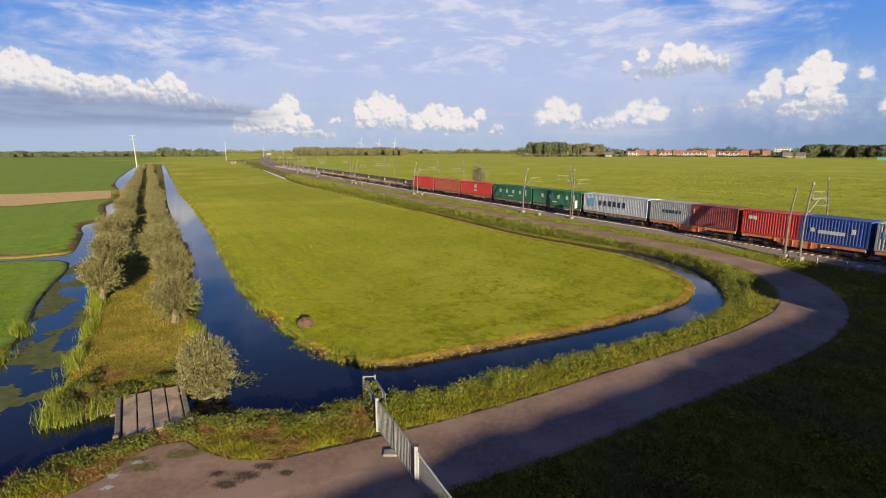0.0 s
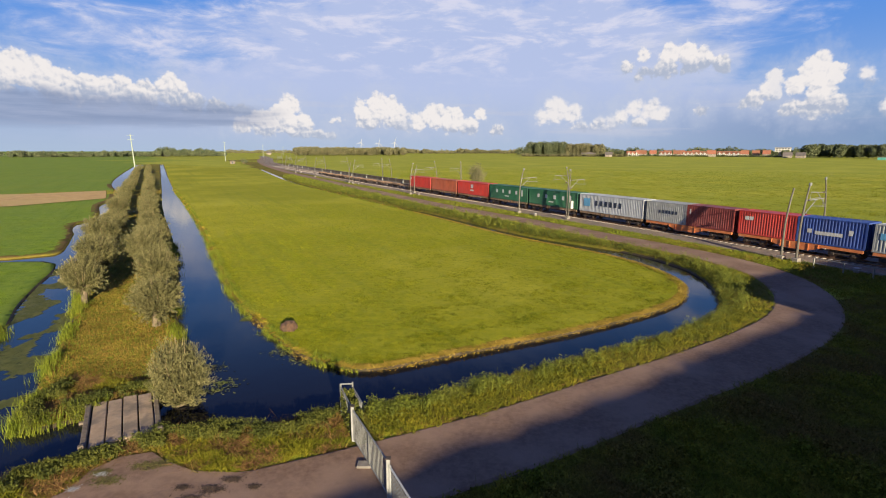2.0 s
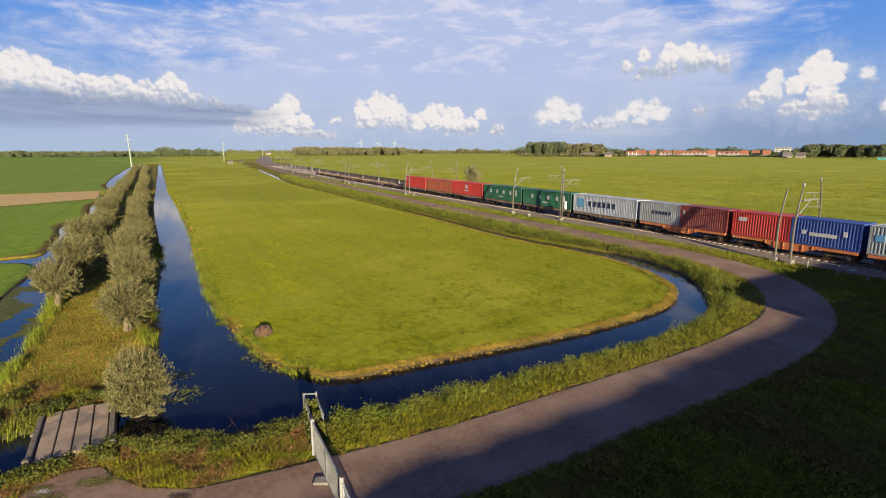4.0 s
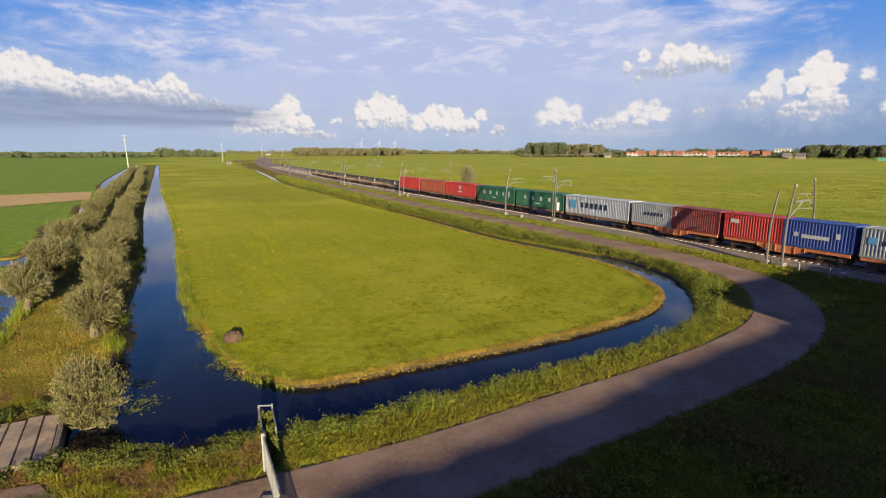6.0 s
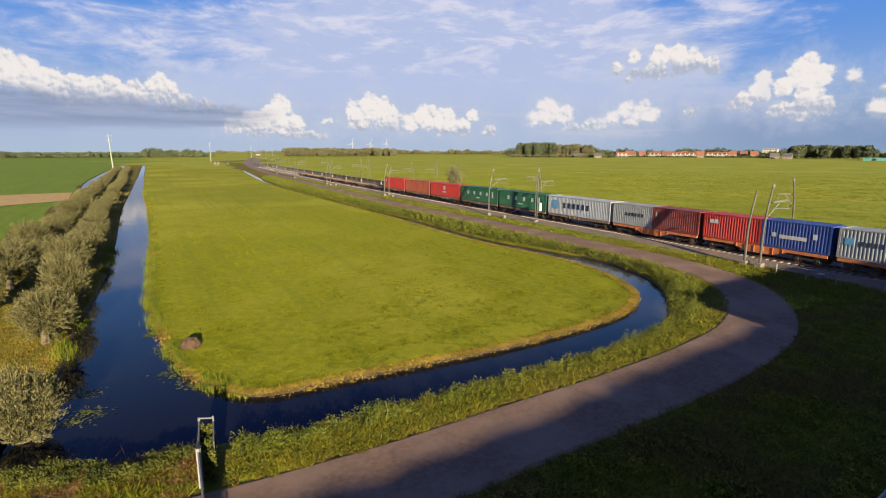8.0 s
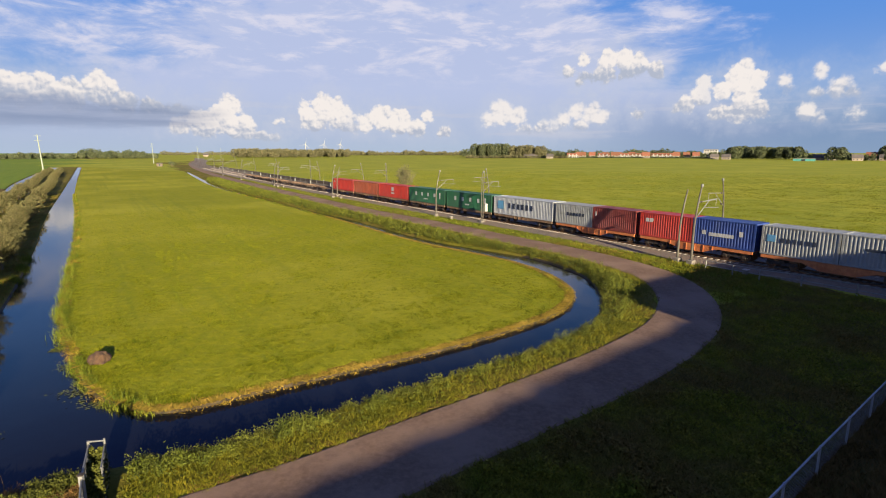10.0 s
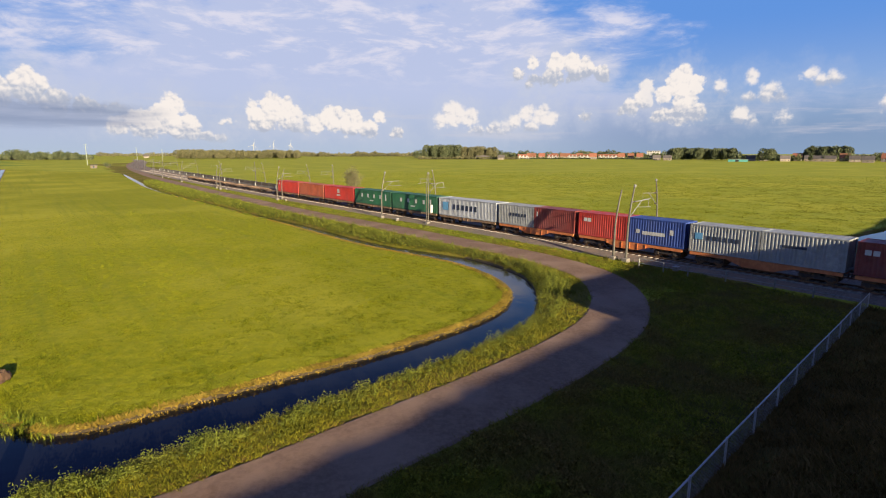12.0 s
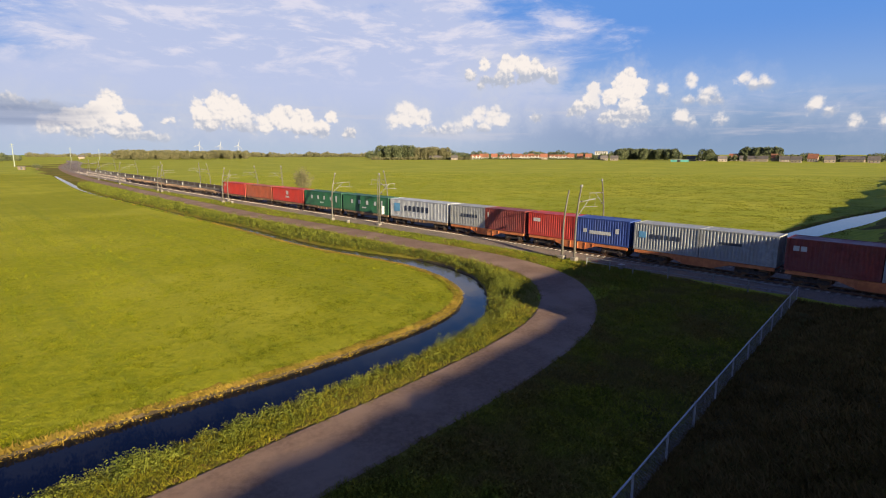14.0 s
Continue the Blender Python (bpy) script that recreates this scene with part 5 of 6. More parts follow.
    st = (inner > 0.35) & (G.at(v, G.bank) > 0.6) & (r.random(len(v)) < 0.12)
    tufts("nettle_stems", v[st], G.height(v[st]), hgt[st] * 1.4, 0.045, "weeds", "taller seeding stems above the weeds", 68, 0.25, category="weeds")
    low = spray(900000, -18, 42, 14, 230, 48, lambda p: G.at(p, G.verge) & (G.at(p, G.road) > 1.78 + 0.22 * np.sin(p[:, 0] * 2.3 + 2 * np.sin(p[:, 1] * 1.1)) * np.sin(p[:, 1] * 1.9)))
    tufts("verge_grass", low, np.maximum(G.height(low), 0.05), 0.13, 0.026, "verge_blades", "yellow-green grass at the edge of the lane", 49, 0.7)
    edge = spray(420000, -18, 42, 14, 120, 65, lambda p: G.at(p, G.verge & (G.road < 2.05) & (G.road > 1.5)))
    edge = edge[r.random(len(edge)) < np.clip((G.at(edge, G.road) - 1.5) / 0.45, 0, 1) ** 2]
    tufts("leaf_litter", edge, np.maximum(G.height(edge), 0.07), 0.03, 0.05, "litter", "brown litter and dead stalks on the edge of the lane", 66, 2.0)
    # grass on the avenue between the willows
    av = spray(230000, -45, -25, 22, 170, 50, lambda p: G.at(p, G.avenue))
    tufts("track_grass", av, G.height(av), 0.11, 0.04, "reeds", "rough trodden grass between the willows", 51, 0.6)
    dry = spray(380000, -45, -25, 22, 170, 52, lambda p: G.at(p, G.avenue))
    tufts("track_straw", dry, G.height(dry), 0.10, 0.04, "track_straw", "dry straw-coloured grass between the willows", 53, 0.8)
    # reeds along both canals
    rd = []
    for line, off, stretch in ((AVENUE_LEFT, 0.1, 60), (AVENUE_RIGHT, 0.1, 60), (LEFT_BANK, 0.1, 49), (FIELD_EDGE, -0.25, 80)):
        l = smooth_line(line, 0.04)
        l = l[(l[:, 1] < stretch) & (l[:, 1] > 6)]
        l = l[(np.sin(l[:, 1] * 0.45 + l[:, 0]) + np.sin(l[:, 1] * 1.3)) > np.where(line is AVENUE_LEFT, -1.2, np.where(line is AVENUE_RIGHT, np.where(l[:, 1] < 36, -0.7, 0.3), np.where(line is FIELD_EDGE, np.where(l[:, 1] < 32, -0.2, 0.7), 0.5)))]
        if line is FIELD_EDGE:
            l = l[l[:, 0] < -3.5]
        rd.append(np.repeat(l, 7, 0) + r.normal(0, 0.24, (len(l) * 7, 2)))
    rd = np.vstack(rd)
    tufts("reeds", rd, np.maximum(G.height(rd), WATER_Z), np.where(G.at(rd, G.field) | (rd[:, 0] > -10), 0.3, 0.5), 0.03, "reeds", "bright green reeds standing along the banks", 54, 0.22)
    # near bank before the apron
    nb = scatter(230000, -17, 1, 8, 24, 55, lambda p: G.at(p, ~G.wet & (G.road > 1.85)) & ~inside(p, np.array(APRON)) & (p @ FENCE_N > 14) & ~G.at(p, G.verge), near=False)
    rise = np.array([noise.fractal(Vector((x * 0.8, y * 1.3, 1.0)), 1.0, 2.0, 4) for x, y in nb])
    tufts("bank_grass", nb, G.height(nb), np.clip(0.12 + 0.28 * rise, 0.04, 0.5), 0.035, "verge_blades", "long uneven grass on the bank by the farm bridge", 56, 0.8)
    sel = (rise < -0.02) & (r.random(len(nb)) < 0.75)
    tufts("bank_straw", nb[sel], G.height(nb[sel]), 0.16, 0.04, "litter", "mown dead stalks lying on the bank", 57, 1.8)
    q = nb[(G.at(nb, G.bank) < 1.3) & (rise > -0.05) & (r.random(len(nb)) < 0.35)]
    c = np.repeat(np.column_stack([q, G.height(q)]), 9, 0) + np.column_stack([r.normal(0, 0.08, (len(q) * 9, 2)), r.uniform(0, 0.38, len(q) * 9)])
    vv, tri = leaf_cloud(c, np.tile((0, 0, 0.5), (len(c), 1)) + r.normal(0, 0.6, (len(c), 3)), 0.11, 0.02, 67)
    tagged(quick("bank_weeds", vv, tri, M["weeds_dark"]), "dark leafy weeds at the water's edge by the bridge", "weeds", kind="stuff")
    # crumbs of mud, moss and worn paint lying flat on the apron
    for name, mat, label, size, spots in (("mud_crumbs", "mud_heap_dry", "dark crumbs of dried mud dropped on the asphalt", 0.05, ((-6.6, 15.5, 0.30), (-6.15, 16.0, 0.22), (-7.05, 15.0, 0.26), (-7.6, 15.6, 0.16), (-5.3, 15.6, 0.14))),
                                          ("moss", "moss", "flat olive moss grown over the asphalt", 0.055, ((-10.3, 15.95, 0.34), (-9.5, 16.75, 0.34), (-9.0, 16.9, 0.26), (-10.8, 16.4, 0.22))),
                                          ("paint_flakes", "white_box", "worn white paint flakes on the asphalt edge", 0.04, ((-10.9, 14.9, 0.10), (-11.1, 15.5, 0.12), (-10.7, 16.3, 0.12)))):
        p = np.vstack([np.column_stack([r.normal(x, k * 0.7, int(1500 * k)), r.normal(y, k * 0.35, int(1500 * k))]) for x, y, k in spots])
        lane_z = np.interp(G.at(p, G.road), [0.0, 1.65, 1.8], [0.10, 0.066, 0.058])
        tufts(name, p, lane_z + 0.032, 0.012, size, mat, label, 88, 4.0, category="litter")
    # floating leaves off the banks
    p = np.vstack([np.column_stack([r.normal(x, k, int(420 * k)), r.normal(y, k * 0.6, int(420 * k))]) for x, y, k in PADS])
    p = p[G.at(p, G.wet & (G.bank > 0.1))]
    tufts("floating_leaves", p, np.full(len(p), WATER_Z + 0.045), 0.015, 0.13, "pads", "flat olive leaves floating off the ditch bank", 89, 4.0, category="water plant")
    # dark rough grass in the shade of the embankment and along the railway
    sh = spray(900000, -20, 62, 6, 75, 58, lambda p: (p @ FENCE_N < 40) & G.at(p, (G.road > 2.3) & (G.rail > 4.2) & ~G.verge & ~G.wet) & (p @ FENCE_N > -4) & (p[:, 0] > np.interp(p[:, 1], [0, 14, 18, 30], [3, -1, 3, 20])))
    foot = sh @ FENCE_N > 4.6
    tufts("shade_grass", sh[foot], G.height(sh[foot]), 0.15, 0.055, "shade_blades", "coarse dark green grass and weeds in the shade", 59, 1.0)
    tufts("slope_grass", sh[~foot], G.height(sh[~foot]), 0.24, 0.06, "dark_blades", "rank brown-green grass on the embankment slope", 64, 0.7)
    # leafy clumps standing out of the shaded grass
    sw = spray(46000, -20, 62, 9, 70, 94, lambda p: (p @ FENCE_N < 40) & (p @ FENCE_N > 4.8) & G.at(p, (G.road > 2.6) & (G.rail > 4.5) & ~G.verge & ~G.wet) & (p[:, 0] > np.interp(p[:, 1], [0, 14, 18, 30], [3, -1, 3, 20])))
    lump = np.array([noise.fractal(Vector((x * 0.45, y * 0.45, 7.0)), 1.0, 2.0, 3) for x, y in sw])
    sw = sw[lump > 0.12]
    c = np.repeat(np.column_stack([sw, G.height(sw)]), 10, 0) + np.column_stack([r.normal(0, 0.10, (len(sw) * 10, 2)), r.uniform(0.03, 0.34, len(sw) * 10)])
    vv, tri = leaf_cloud(c, np.tile((0, 0, 0.3), (len(c), 1)) + r.normal(0, 0.7, (len(c), 3)), 0.13, 0.030, 95)
    tagged(quick("shade_weeds", vv, tri, M["shade_blades"]), "broad-leaved weeds in clumps among the shaded grass", "weeds", kind="stuff")
    rw = spray(400000, -20, 40, 45, 230, 60, lambda p: G.at(p, (G.rail < 10) & (G.rail > 3.2) & (G.road > 2.25)) & (p[:, 0] < np.interp(p[:, 1], track[::-1, 1], track[::-1, 0])))
    tufts("rail_verge_grass", rw, G.height(rw), 0.2, 0.08, "reeds", "yellow-green grass strip between lane and ballast", 61, 0.6)
    lf = spray(400000, -62, -32, 26, 160, 62, lambda p: (p[:, 0] > -79) & G.at(p, ~G.wet & ~G.avenue & (G.bank > 0.7)) & west_land(p))
    lf = lf[fade.random(len(lf)) < np.clip((165 - np.hypot(*lf.T)) / 110, 0, 1)]
    tufts("meadow_grass", lf, np.zeros(len(lf)), 0.07, 0.06, "meadow_blades", "short deep green meadow grass", 63, 0.6)
    rt = spray(620000, -8, 66, 62, 330, 86, lambda p: (np.interp(p[:, 1], track[::-1, 1], track[::-1, 0]) + 13.5 < p[:, 0]) & ~inside(p, right_water), 1.7)
    knot = np.array([noise.fractal(Vector((x * 0.22, y * 0.22, 9.0)), 1.0, 2.0, 3) for x, y in rt])
    rt = rt[(knot > 0.02) | (fade.random(len(rt)) < 0.25)]
    rt = rt[fade.random(len(rt)) < np.clip((330 - np.hypot(*rt.T)) / 240, 0, 1)]
    dr = np.hypot(*rt.T)
    tufts("pasture_grass", rt, np.zeros(len(rt)), 0.05 + 0.0006 * dr, 0.03 + 0.0009 * dr, "blades", "tussocky green pasture grass beyond the railway", 87, 0.6)


M["pads"] = material("pads", (0.075, 0.090, 0.018), (0.15, 0.155, 0.04), 2.0, 0.7, island=0.3, spec=0.3)
PADS = ((-11.1, 25.5, 0.4), (-9.7, 23.7, 0.4), (-9.9, 23.0, 0.35), (-6.3, 26.5, 0.5), (-7.8, 27.6, 0.5), (-5.3, 26.2, 0.4), (-9.7, 30.6, 0.4), (-12.0, 34.5, 0.3))
M["weeds_dark"] = material("weeds_dark", (0.04, 0.05, 0.008), (0.095, 0.10, 0.016), 0.7, 0.75, island=0.35, spec=0.2)
M["dark_blades"] = material("dark_blades", (0.085, 0.054, 0.014), (0.17, 0.108, 0.032), 0.6, 0.9, island=0.35, spec=0.1)
M["verge_blades"] = material("verge_blades", (0.090, 0.098, 0.006), (0.190, 0.170, 0.013), 0.8, 0.8, island=0.3, spec=0.15)
M["track_straw"] = material("track_straw", (0.15, 0.090, 0.018), (0.28, 0.175, 0.040), 0.35, 0.9, island=0.35, spec=0.1)
M["litter"] = material("litter", (0.10, 0.055, 0.02), (0.24, 0.14, 0.05), 2.0, 0.95, island=0.3, spec=0.1)
M["blades_straw"] = material("blades_straw", (0.27, 0.185, 0.024), (0.46, 0.315, 0.055), 0.5, 0.9, island=0.3, spec=0.1)
M["shade_blades"] = material("shade_blades", (0.105, 0.125, 0.010), (0.245, 0.215, 0.022), 0.9, 0.85, big=(0.17, 0.115, 0.028), big_scale=0.22, island=0.35, spec=0.1)
build_growth()


def build_creeper():
    """Bindweed grown up inside the wing fence."""
    r = np.random.default_rng(91)
    a, b, side = np.array((-3.35, 20.25)), np.array((-2.55, 18.4)), np.array((0.48, 0.04))
    n = 12000
    s, w = r.random(n), r.random(n)
    p = b + (a - b) * (0.15 + 0.85 * s)[:, None] + side * w[:, None] * 0.95
    z = r.random(n) ** 0.9 * (0.85 + 0.4 * s + 0.18 * np.sin(s * 17) + 0.1 * np.sin(w * 9))
    c = np.column_stack([p + r.normal(0, 0.04, (n, 2)), z - 0.1])
    v, t = leaf_cloud(c, r.normal(0, 1, (n, 3)), 0.11, 0.035, 92)
    tagged(quick("creeper", v, t, M["weeds_dark"]), "dark green bindweed grown through the wing fence", "plant", kind="stuff")


build_creeper()


def build_duckweed():
    """Floating weed in irregular rafts, by noise over fine cells."""
    verts, faces = [], []
    s = 0.22
    left = np.vstack([smooth_line(AVENUE_LEFT[1:], 2), smooth_line(LEFT_BANK, 2)])
    for x0, x1, y0, y1, cut in ((-36, -13, 20, 60, 0.03), (-14, -3, 20, 34, 0.62)):
        gx, gy = np.meshgrid(np.arange(x0, x1, s), np.arange(y0, y1, s))
        p = np.stack([gx.ravel(), gy.ravel()], 1)
        p = p[G.at(p, G.wet)]
        if cut < 0.2:
            p = p[p[:, 0] < np.interp(p[:, 1], [19.3, 25.7, 34, 45.4, 68], [-15.9, -19.5, -24, -31.3, -45.4])]
        if cut > 0.2:
            p = p[G.at(p, G.bank) < 1.5]
        for x, y in p:
            v = noise.fractal(Vector((x * 0.33, y * 0.22, 2.0)), 1.0, 2.0, 4)
            if v > cut:
                k = len(verts)
                j = noise.noise(Vector((x * 3, y * 3, 0))) * 0.06
                verts += [(x - s / 2 + j, y - s / 2, 0), (x + s / 2, y - s / 2 + j, 0), (x + s / 2 + j, y + s / 2, 0), (x - s / 2, y + s / 2 - j, 0)]
                faces.append((k, k + 1, k + 2, k + 3))
    ob = mesh_object("duckweed", [(x, y, WATER_Z + 0.006) for x, y, z in verts], faces, M["duckweed"])
    tagged(ob, "dull green rafts of floating duckweed on the ditch", "weed", kind="stuff")


build_duckweed()


def build_heap():
    """Small heap of dredged mud at the pasture's edge."""
    bm = bmesh.new()
    bmesh.ops.create_icosphere(bm, subdivisions=3, radius=1.0)
    for v in bm.verts:
        k = 1 + 0.3 * noise.noise(v.co * 1.7) + 0.12 * noise.noise(v.co * 5)
        v.co = Vector((v.co.x * 0.75 * k, v.co.y * 0.6 * k, max(v.co.z * 0.42 * k, -0.1)))
    me = bpy.data.meshes.new("earth_mound")
    bm.to_mesh(me)
    bm.free()
    me.materials.append(M["earth_mound"])
    ob = tagged(new("earth_mound", me), "small heap of bare brown dredged mud on grass", "heap")
    ob.location = (-8.6, 30.75, 0.0)
    ob.scale = (0.72, 0.85, 1.35)


M["earth_mound"] = material("earth_mound", (0.05, 0.028, 0.016), (0.11, 0.06, 0.035), 4.0, 0.9, 0.05, 8)
build_heap()


# ---- distance ----
def polar(az, d):
    return np.array((math.sin(radians(az)) * d, math.cos(radians(az)) * d))


def make_wood(name, az0, az1, dist, h, mat, label, seed, depth=40.0, leaves=5000, size=2.2, ragged=0.25):
    """A stand of trees far off: trunks and a mass of leaf clumps with an uneven top."""
    r = np.random.default_rng(seed)
    n_trees = max(int(abs(az1 - az0) * dist * 0.01745 / (h * 0.24)), 2)
    t = tagged(empty(name), label, "trees", kind="stuff")
    cs, bm = [], bmesh.new()
    per = max(int(leaves * 4.0) // n_trees, 50)
    for i in range(n_trees):
        az = az0 + (az1 - az0) * (i + r.uniform(0.1, 0.9)) / n_trees
        p = polar(az, dist + r.uniform(0, depth))
        hh = h * (1 + ragged * (0.6 * math.sin(i * 0.37) + 0.5 * math.sin(i * 0.11 + 1)) * 0.5) * r.uniform(1 - ragged * 0.6, 1 + ragged * 0.3)
        rad = hh * r.uniform(0.30, 0.42)
        tube(bm, [(p[0], p[1], -0.5), (p[0], p[1], hh * 0.6)], [0.35, 0.15], 5)
        d = r.normal(0, 1, (per, 3))
        d /= np.linalg.norm(d, axis=1)[:, None]
        c = d * (r.uniform(0.3, 1, per) ** 0.5)[:, None] * (rad, rad, hh * 0.48) + (p[0], p[1], hh * 0.52)
        cs.append(c)
    part("trunks", bm, M["bark"], t)
    c = np.vstack(cs)
    c[:, 2] = np.maximum(c[:, 2], 0.4)
    v, f = leaf_cloud(c, r.normal(0, 1, (len(c), 3)), size * 0.62, size * 0.27, seed)
    quick("crowns", v, f, M[mat], t)


def build_woods():
    g, b = "far_tree", "far_tree_dry"
    make_wood("woodland", -15.8, -4.2, 1060, 17.5, b, "long block of brown-green woodland beyond the pasture", 70, 60, 9000, 2.6, 0.12)
    make_wood("woodland", 9.4, 13.2, 960, 26, g, "tall dark clump of poplars by the village", 71, 40, 5500, 2.3, 0.08)
    make_wood("woodland", 13.2, 17.0, 960, 22, b, "tall olive clump of poplars by the village", 72, 40, 5000, 2.3, 0.12)
    make_wood("woodland", 34.6, 40.2, 900, 18.5, g, "tall dark wood at the edge of the village", 73, 60, 9000, 2.3, 0.10)
    make_wood("tree_belt", -39.8, -28.6, 1000, 9, g, "low dark belt of trees on the horizon", 74, 60, 5000, 2.4, 0.3)
    make_wood("tree_belt", -28.6, -22.5, 980, 13, g, "dark farm trees on the horizon", 75, 60, 3500, 2.4, 0.4)
    make_wood("tree_belt", -22.5, -4.0, 1900, 11, b, "far pale belt of trees on the horizon", 76, 300, 4000, 4.0, 0.5)
    make_wood("tree_belt", -4.2, 10.0, 1600, 13, b, "far belt of mixed trees on the horizon", 77, 200, 6000, 4.0, 0.5)
    make_wood("tree_belt", 8.0, 35.0, 1120, 13.5, g, "village trees between and behind houses", 78, 120, 9000, 3.0, 0.5)
    make_wood("tree_belt", 40.0, 60.0, 845, 9, g, "garden trees among scattered houses", 79, 120, 12000, 2.0, 0.7)
    make_wood("woodland", 45.8, 49.0, 900, 20, g, "dark round-topped clump of trees", 80, 40, 2500, 3.0, 0.15)
    make_wood("single_trees", 42.4, 43.4, 830, 17, g, "dark free-standing tree", 81, 10, 700, 2.4, 0.1)
    make_wood("tree_belt", 60.0, 100.0, 900, 11, g, "trees along the far edge of the pasture", 82, 120, 6000, 3.0, 0.5)
    make_wood("tree_belt", -75.0, -40.0, 1100, 9, g, "low dark belt of trees on the horizon", 83, 120, 6000, 3.0, 0.4)
    make_wood("hedge", 19.5, 33.5, 985, 2.6, g, "low garden hedges and bushes before the houses", 85, 14, 2200, 1.9, 0.6)
    make_wood("hedge", 8.6, 19.5, 905, 5, b, "low hedge before the village", 84, 20, 2500, 2.0, 0.4)


build_woods()


def make_house(L, W, eave, ridge, wall, roof, label, bays):
    """A gabled house with windows in both storeys on the side that faces the pasture (-y)."""
    h = tagged(empty("house"), label, "house", "houses of the village")
    bm = bmesh.new()
    pts = [(-L / 2, -W / 2), (L / 2, -W / 2), (L / 2, W / 2), (-L / 2, W / 2)]
    lo = [bm.verts.new((x, y, -0.3)) for x, y in pts]
    hi = [bm.verts.new((x, y, eave)) for x, y in pts]
    for i in range(4):
        j = (i + 1) % 4
        bm.faces.new((lo[i], lo[j], hi[j], hi[i]))
    for x, (a, b) in ((-L / 2, (3, 0)), (L / 2, (1, 2))):
        bm.faces.new((hi[a], hi[b], bm.verts.new((x, 0, ridge))))
    part("wall", bm, M[wall], h)
    bm = bmesh.new()
    o = 0.4
    sec = [(-W / 2 - o, eave - 0.25), (0, ridge), (W / 2 + o, eave - 0.25), (W / 2 + o, eave - 0.05), (0, ridge + 0.25), (-W / 2 - o, eave - 0.05)]
    a = [bm.verts.new((-L / 2 - o, y, z)) for y, z in sec]
    b = [bm.verts.new((L / 2 + o, y, z)) for y, z in sec]
    for i in range(6):
        j = (i + 1) % 6
        bm.faces.new((a[i], a[j], b[j], b[i]))
    bm.faces.new(a[::-1])
    bm.faces.new(b)
    r = part("roof", bm, M[roof], h)
    part("chimney", box(bmesh.new(), L * 0.25, -0.4, ridge - 0.6, L * 0.25 + 0.7, 0.4, ridge + 1.1), M["roof_dark"], r)
    for i in range(bays):
        x = -L / 2 + L * (i + 0.5) / bays
        for z in ((0.8,) if eave < 4 else (0.6, 2.7)):
            w = part("window", box(bmesh.new(), x - 0.75, -W / 2 - 0.06, z, x + 0.75, -W / 2 + 0.05, z + 1.35), M["white_wall"], h)
            part("pane", box(bmesh.new(), x - 0.62, -W / 2 - 0.09, z + 0.12, x + 0.62, -W / 2 - 0.05, z + 1.22), M["window_dark"], w)
    return h


def prism(bm, outline, y0, y1):
    """A shape in x and z, drawn out along y."""
    a = [bm.verts.new((x, y0, z)) for x, z in outline]
    b = [bm.verts.new((x, y1, z)) for x, z in outline]
    k = len(a)
    for i in range(k):
        bm.faces.new((a[i], a[(i + 1) % k], b[(i + 1) % k], b[i]))
    bm.faces.new(a[::-1])
    bm.faces.new(b)


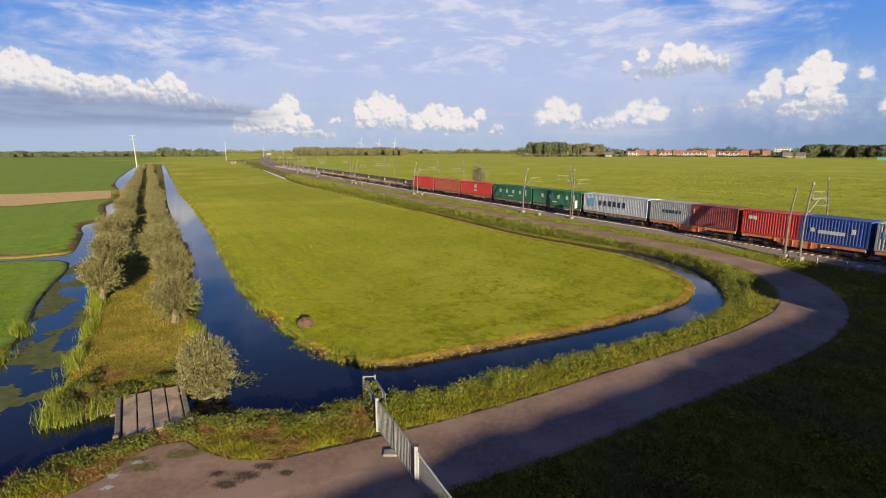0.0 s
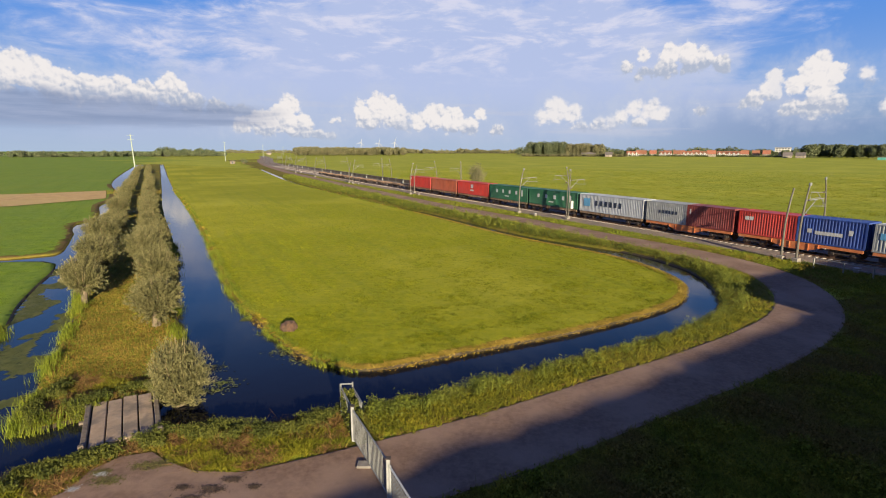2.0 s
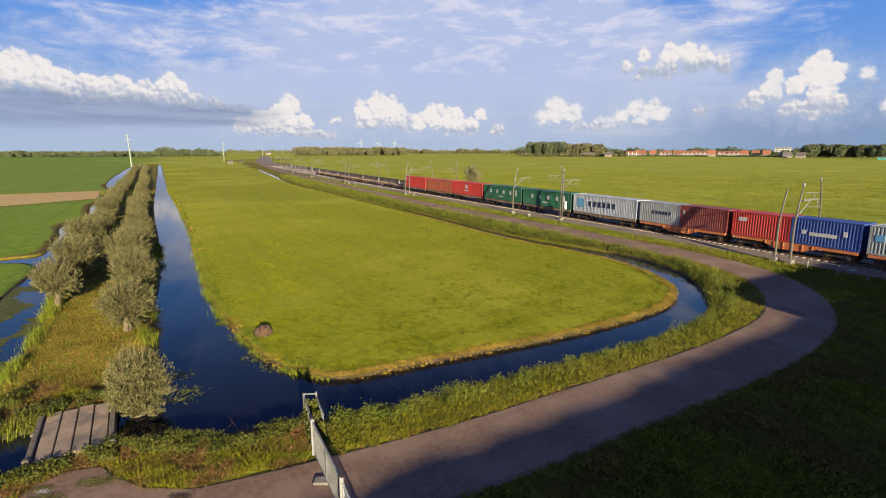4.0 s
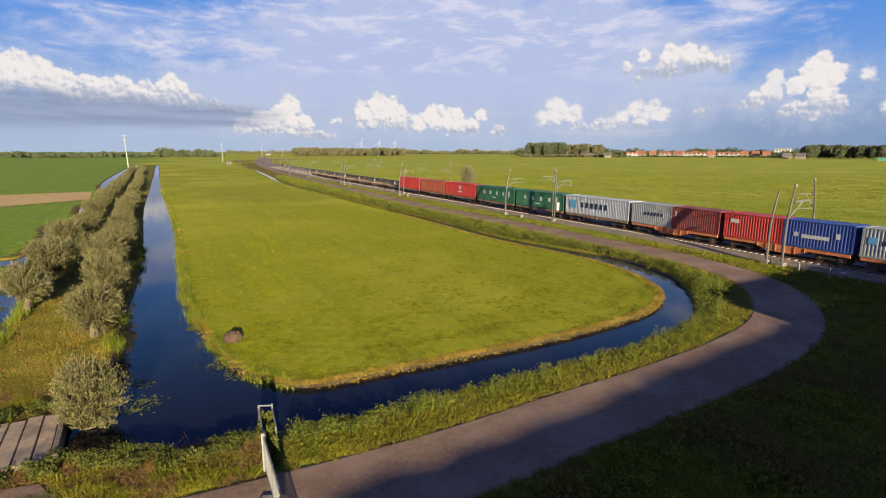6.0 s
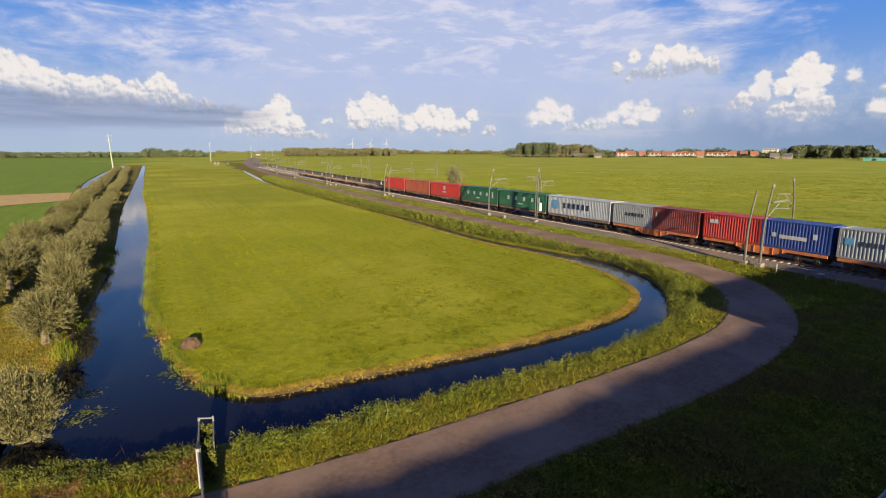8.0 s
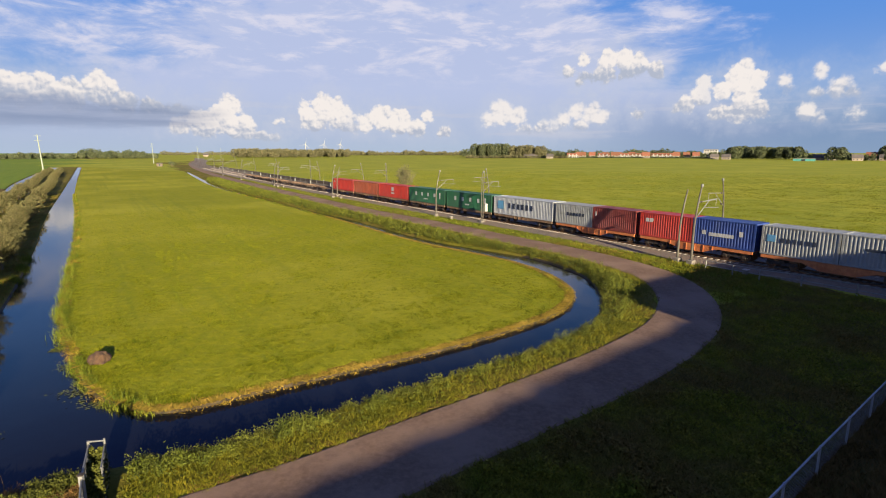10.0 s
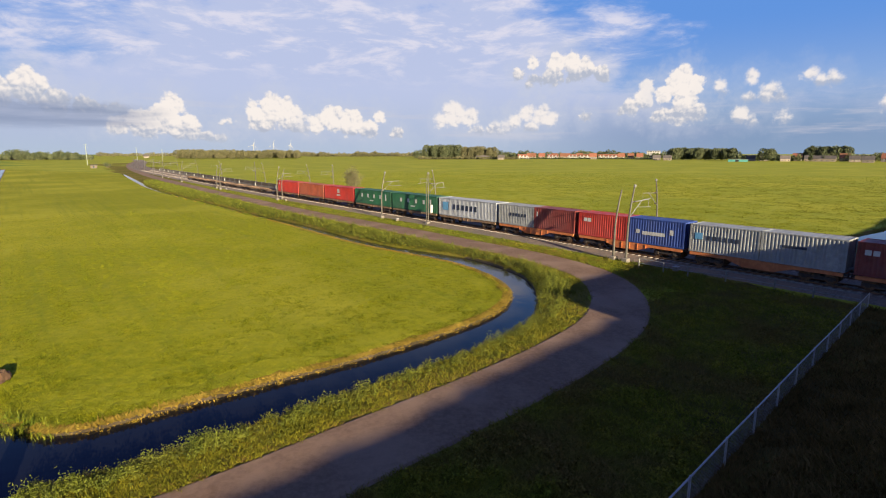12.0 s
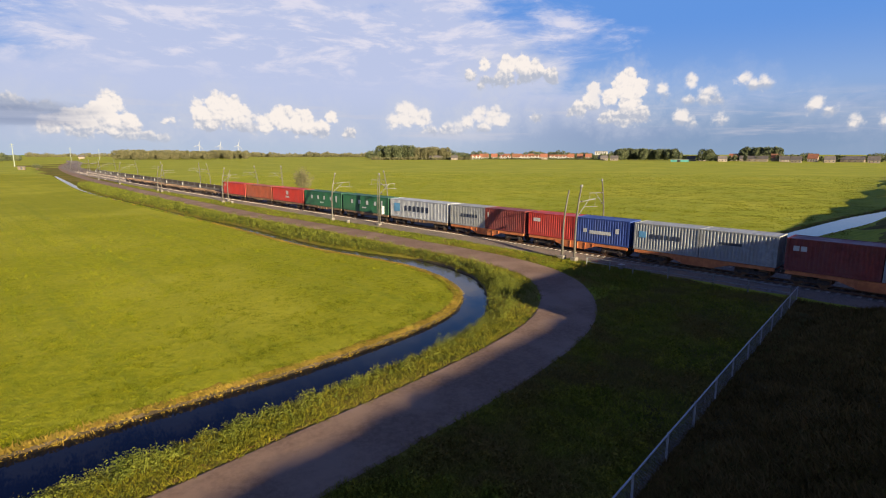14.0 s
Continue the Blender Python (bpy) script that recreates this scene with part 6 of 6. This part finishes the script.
def build_village():
    terrace = make_house(19.5, 9, 4.6, 8.6, "white_wall", "roof_tile", "pale terrace of houses with orange tiled roofs and front gables", 6)
    for k in range(3):
        x = -6.5 + 6.5 * k
        bm = bmesh.new()
        prism(bm, [(x - 2.0, 4.3), (x + 2.0, 4.3), (x, 7.4)], -4.9, 0.0)
        g = part("gable", bm, M["white_wall"], terrace)
        bm = bmesh.new()
        prism(bm, [(x - 2.4, 4.2), (x, 7.6), (x + 2.4, 4.2), (x + 2.4, 4.5), (x, 7.95), (x - 2.4, 4.5)], -5.2, 0.0)
        part("gable_roof", bm, M["roof_tile"], g)
    brick = make_house(11, 9, 4.4, 10.4, "house_wall", "roof_tile", "brick house with a steep orange tiled roof", 4)
    cottage = make_house(11, 8, 3.2, 7.6, "house_wall", "roof_dark", "small pale brick house with a dark roof", 3)
    barn = make_house(24, 12, 3.6, 7.4, "house_wall", "roof_dark", "low farm building with a dark roof", 4)
    first = set()
    r = random.Random(3)
    plan = [(r.choice((terrace, terrace, brick)), 19.9 + 1.05 * k + r.uniform(-0.12, 0.12), 1010 + r.uniform(-25, 35)) for k in range(8)]
    plan += [(r.choice((terrace, brick, brick)), 28.3 + 0.85 * k + r.uniform(-0.12, 0.12), 1020 + r.uniform(-20, 30)) for k in range(5)]
    plan += [(brick, 20.6 + 1.3 * k, 1060 + 8 * (k % 3)) for k in range(6)]
    plan += [
            (cottage, 10.6, 1000), (cottage, 12.0, 990), (cottage, 13.1, 1000), (barn, 15.6, 960), (cottage, 17.6, 900), (cottage, 33.4, 890), (cottage, 34.4, 870), (cottage, 41.6, 850), (cottage, 42.6, 880), (cottage, 44.3, 830), (barn, 47.2, 850), (brick, 45.2, 900), (cottage, 46.1, 870), (brick, 48.6, 880), (cottage, 49.3, 820),
            (cottage, 50.2, 770), (brick, 51.4, 860), (cottage, 52.6, 800), (barn, 54.2, 850), (cottage, 55.6, 790), (cottage, 58.5, 740), (cottage, -18.4, 1400), (cottage, -28.0, 1035), (barn, 64, 760), (cottage, 70, 800)]
    for src, az, d in plan:
        p = polar(az, d)
        m = pose(p[0], p[1], 0, 0, 0, -az + r.uniform(-8, 8))
        if src.name not in first:
            first.add(src.name)
            src.matrix_world = m
        else:
            copy_thing(src, m)
    # pale office block and a teal shed
    p = polar(33.0, 1180)
    o = tagged(empty("office_block"), "white flat-roofed block behind the village trees", "building")
    part("wall", box(bmesh.new(), -13, -8, 0, 13, 8, 15, 0.1), M["white_wall"], o)
    part("roof", box(bmesh.new(), -13.4, -8.4, 15, 13.4, 8.4, 15.8, 0.1), M["concrete"], o)
    for k in range(5):
        for z in (3, 6.5, 10, 13):
            part("window", box(bmesh.new(), -11.2 + k * 4.6, -8.06, z, -7.9 + k * 4.6, -7.9, z + 1.4), M["window_dark"], o)
    o.matrix_world = pose(p[0], p[1], 0, 0, 0, -33)
    p = polar(40.6, 770)
    s = tagged(empty("field_shed"), "low teal-green shed at the pasture's far edge", "shed")
    part("wall", box(bmesh.new(), -11, -4, -0.2, 11, 4, 2.8, 0.05), M["teal"], s)
    part("roof", box(bmesh.new(), -11.5, -4.5, 2.8, 11.5, 4.5, 3.4, 0.2), M["concrete"], s)
    part("door", box(bmesh.new(), -3, -4.08, 0, 1, -3.9, 2.3), M["window_dark"], s)
    s.matrix_world = pose(p[0], p[1], 0, 0, 0, -40)


M["teal"] = material("teal", (0.05, 0.22, 0.20), (0.09, 0.32, 0.29), 0.4, 0.6)
build_village()


def build_poles():
    """Tall slim pale masts in a row, each with short cross arms."""
    t = tagged(empty("power_pole"), "tall slim pale-green power pole standing in the pasture", "pole", "power poles in a row")
    part("shaft", tube(bmesh.new(), [(0, 0, -0.3), (0, 0, 9), (0, 0, 19)], [0.36, 0.27, 0.17], 10), M["pole_green"], t)
    for z in (18.3, 16.2):
        part("cross_arm", tube(bmesh.new(), [(-1.5, 0, z), (1.5, 0, z)], 0.08, 6), M["pole_green"], t)
    part("foot", box(bmesh.new(), -0.7, -0.7, -0.3, 0.7, 0.7, 0.25, 0.05), M["concrete"], t)
    t.matrix_world = pose(-160, 272, 0, -1.5, -1.8, 30)
    for x, y in ((-217, 522), (-285, 830), (-345, 1130)):
        copy_thing(t, pose(x, y, 0, 0, 0, 25))


build_poles()


def build_turbines():
    t = tagged(empty("wind_turbine"), "white three-bladed wind turbine far behind the wood", "wind turbine", "wind turbines on the horizon")
    part("tower", tube(bmesh.new(), [(0, 0, 0), (0, 0, 80)], [2.2, 1.2], 10), M["white_wall"], t)
    part("nacelle", box(bmesh.new(), -1.8, -4, 79, 1.8, 5, 83, 0.5), M["white_wall"], t)
    for k in range(3):
        a = radians(15 + 120 * k)
        d = Vector((math.sin(a), 0, math.cos(a)))
        part("blade", tube(bmesh.new(), [Vector((0, -4.5, 81)) + d * s for s in (0, 8, 20, 38)], [0.9, 1.3, 0.9, 0.2], 6), M["white_wall"], t)
    for i, (az, d) in enumerate(((-8.9, 3600), (-7.0, 3700), (-5.3, 3500))):
        m = pose(*polar(az, d), -20, 0, 0, 20 * i)
        if i:
            copy_thing(t, m)
        else:
            t.matrix_world = m


build_turbines()


def build_far_shed():
    """Small grey pumping shed by the far ditch."""
    s = tagged(empty("pump_shed"), "small grey shed beside a bush near the far ditch", "shed")
    part("wall", box(bmesh.new(), -2, -1.6, -0.1, 2, 1.6, 2.1, 0.05), M["wood_plank"], s)
    part("roof", box(bmesh.new(), -2.3, -1.9, 2.1, 2.3, 1.9, 2.5, 0.1), M["roof_dark"], s)
    part("door", box(bmesh.new(), -0.5, -1.66, 0, 0.5, -1.55, 1.9), M["window_dark"], s)
    s.matrix_world = pose(-168, 418, 0, 0, 0, 20)
    make_shrub_tree("bush", 33, 4.2, 3.4, 1500, "far_tree", "dark round bush beside a small shed", (-160, 420, 0))


build_far_shed()
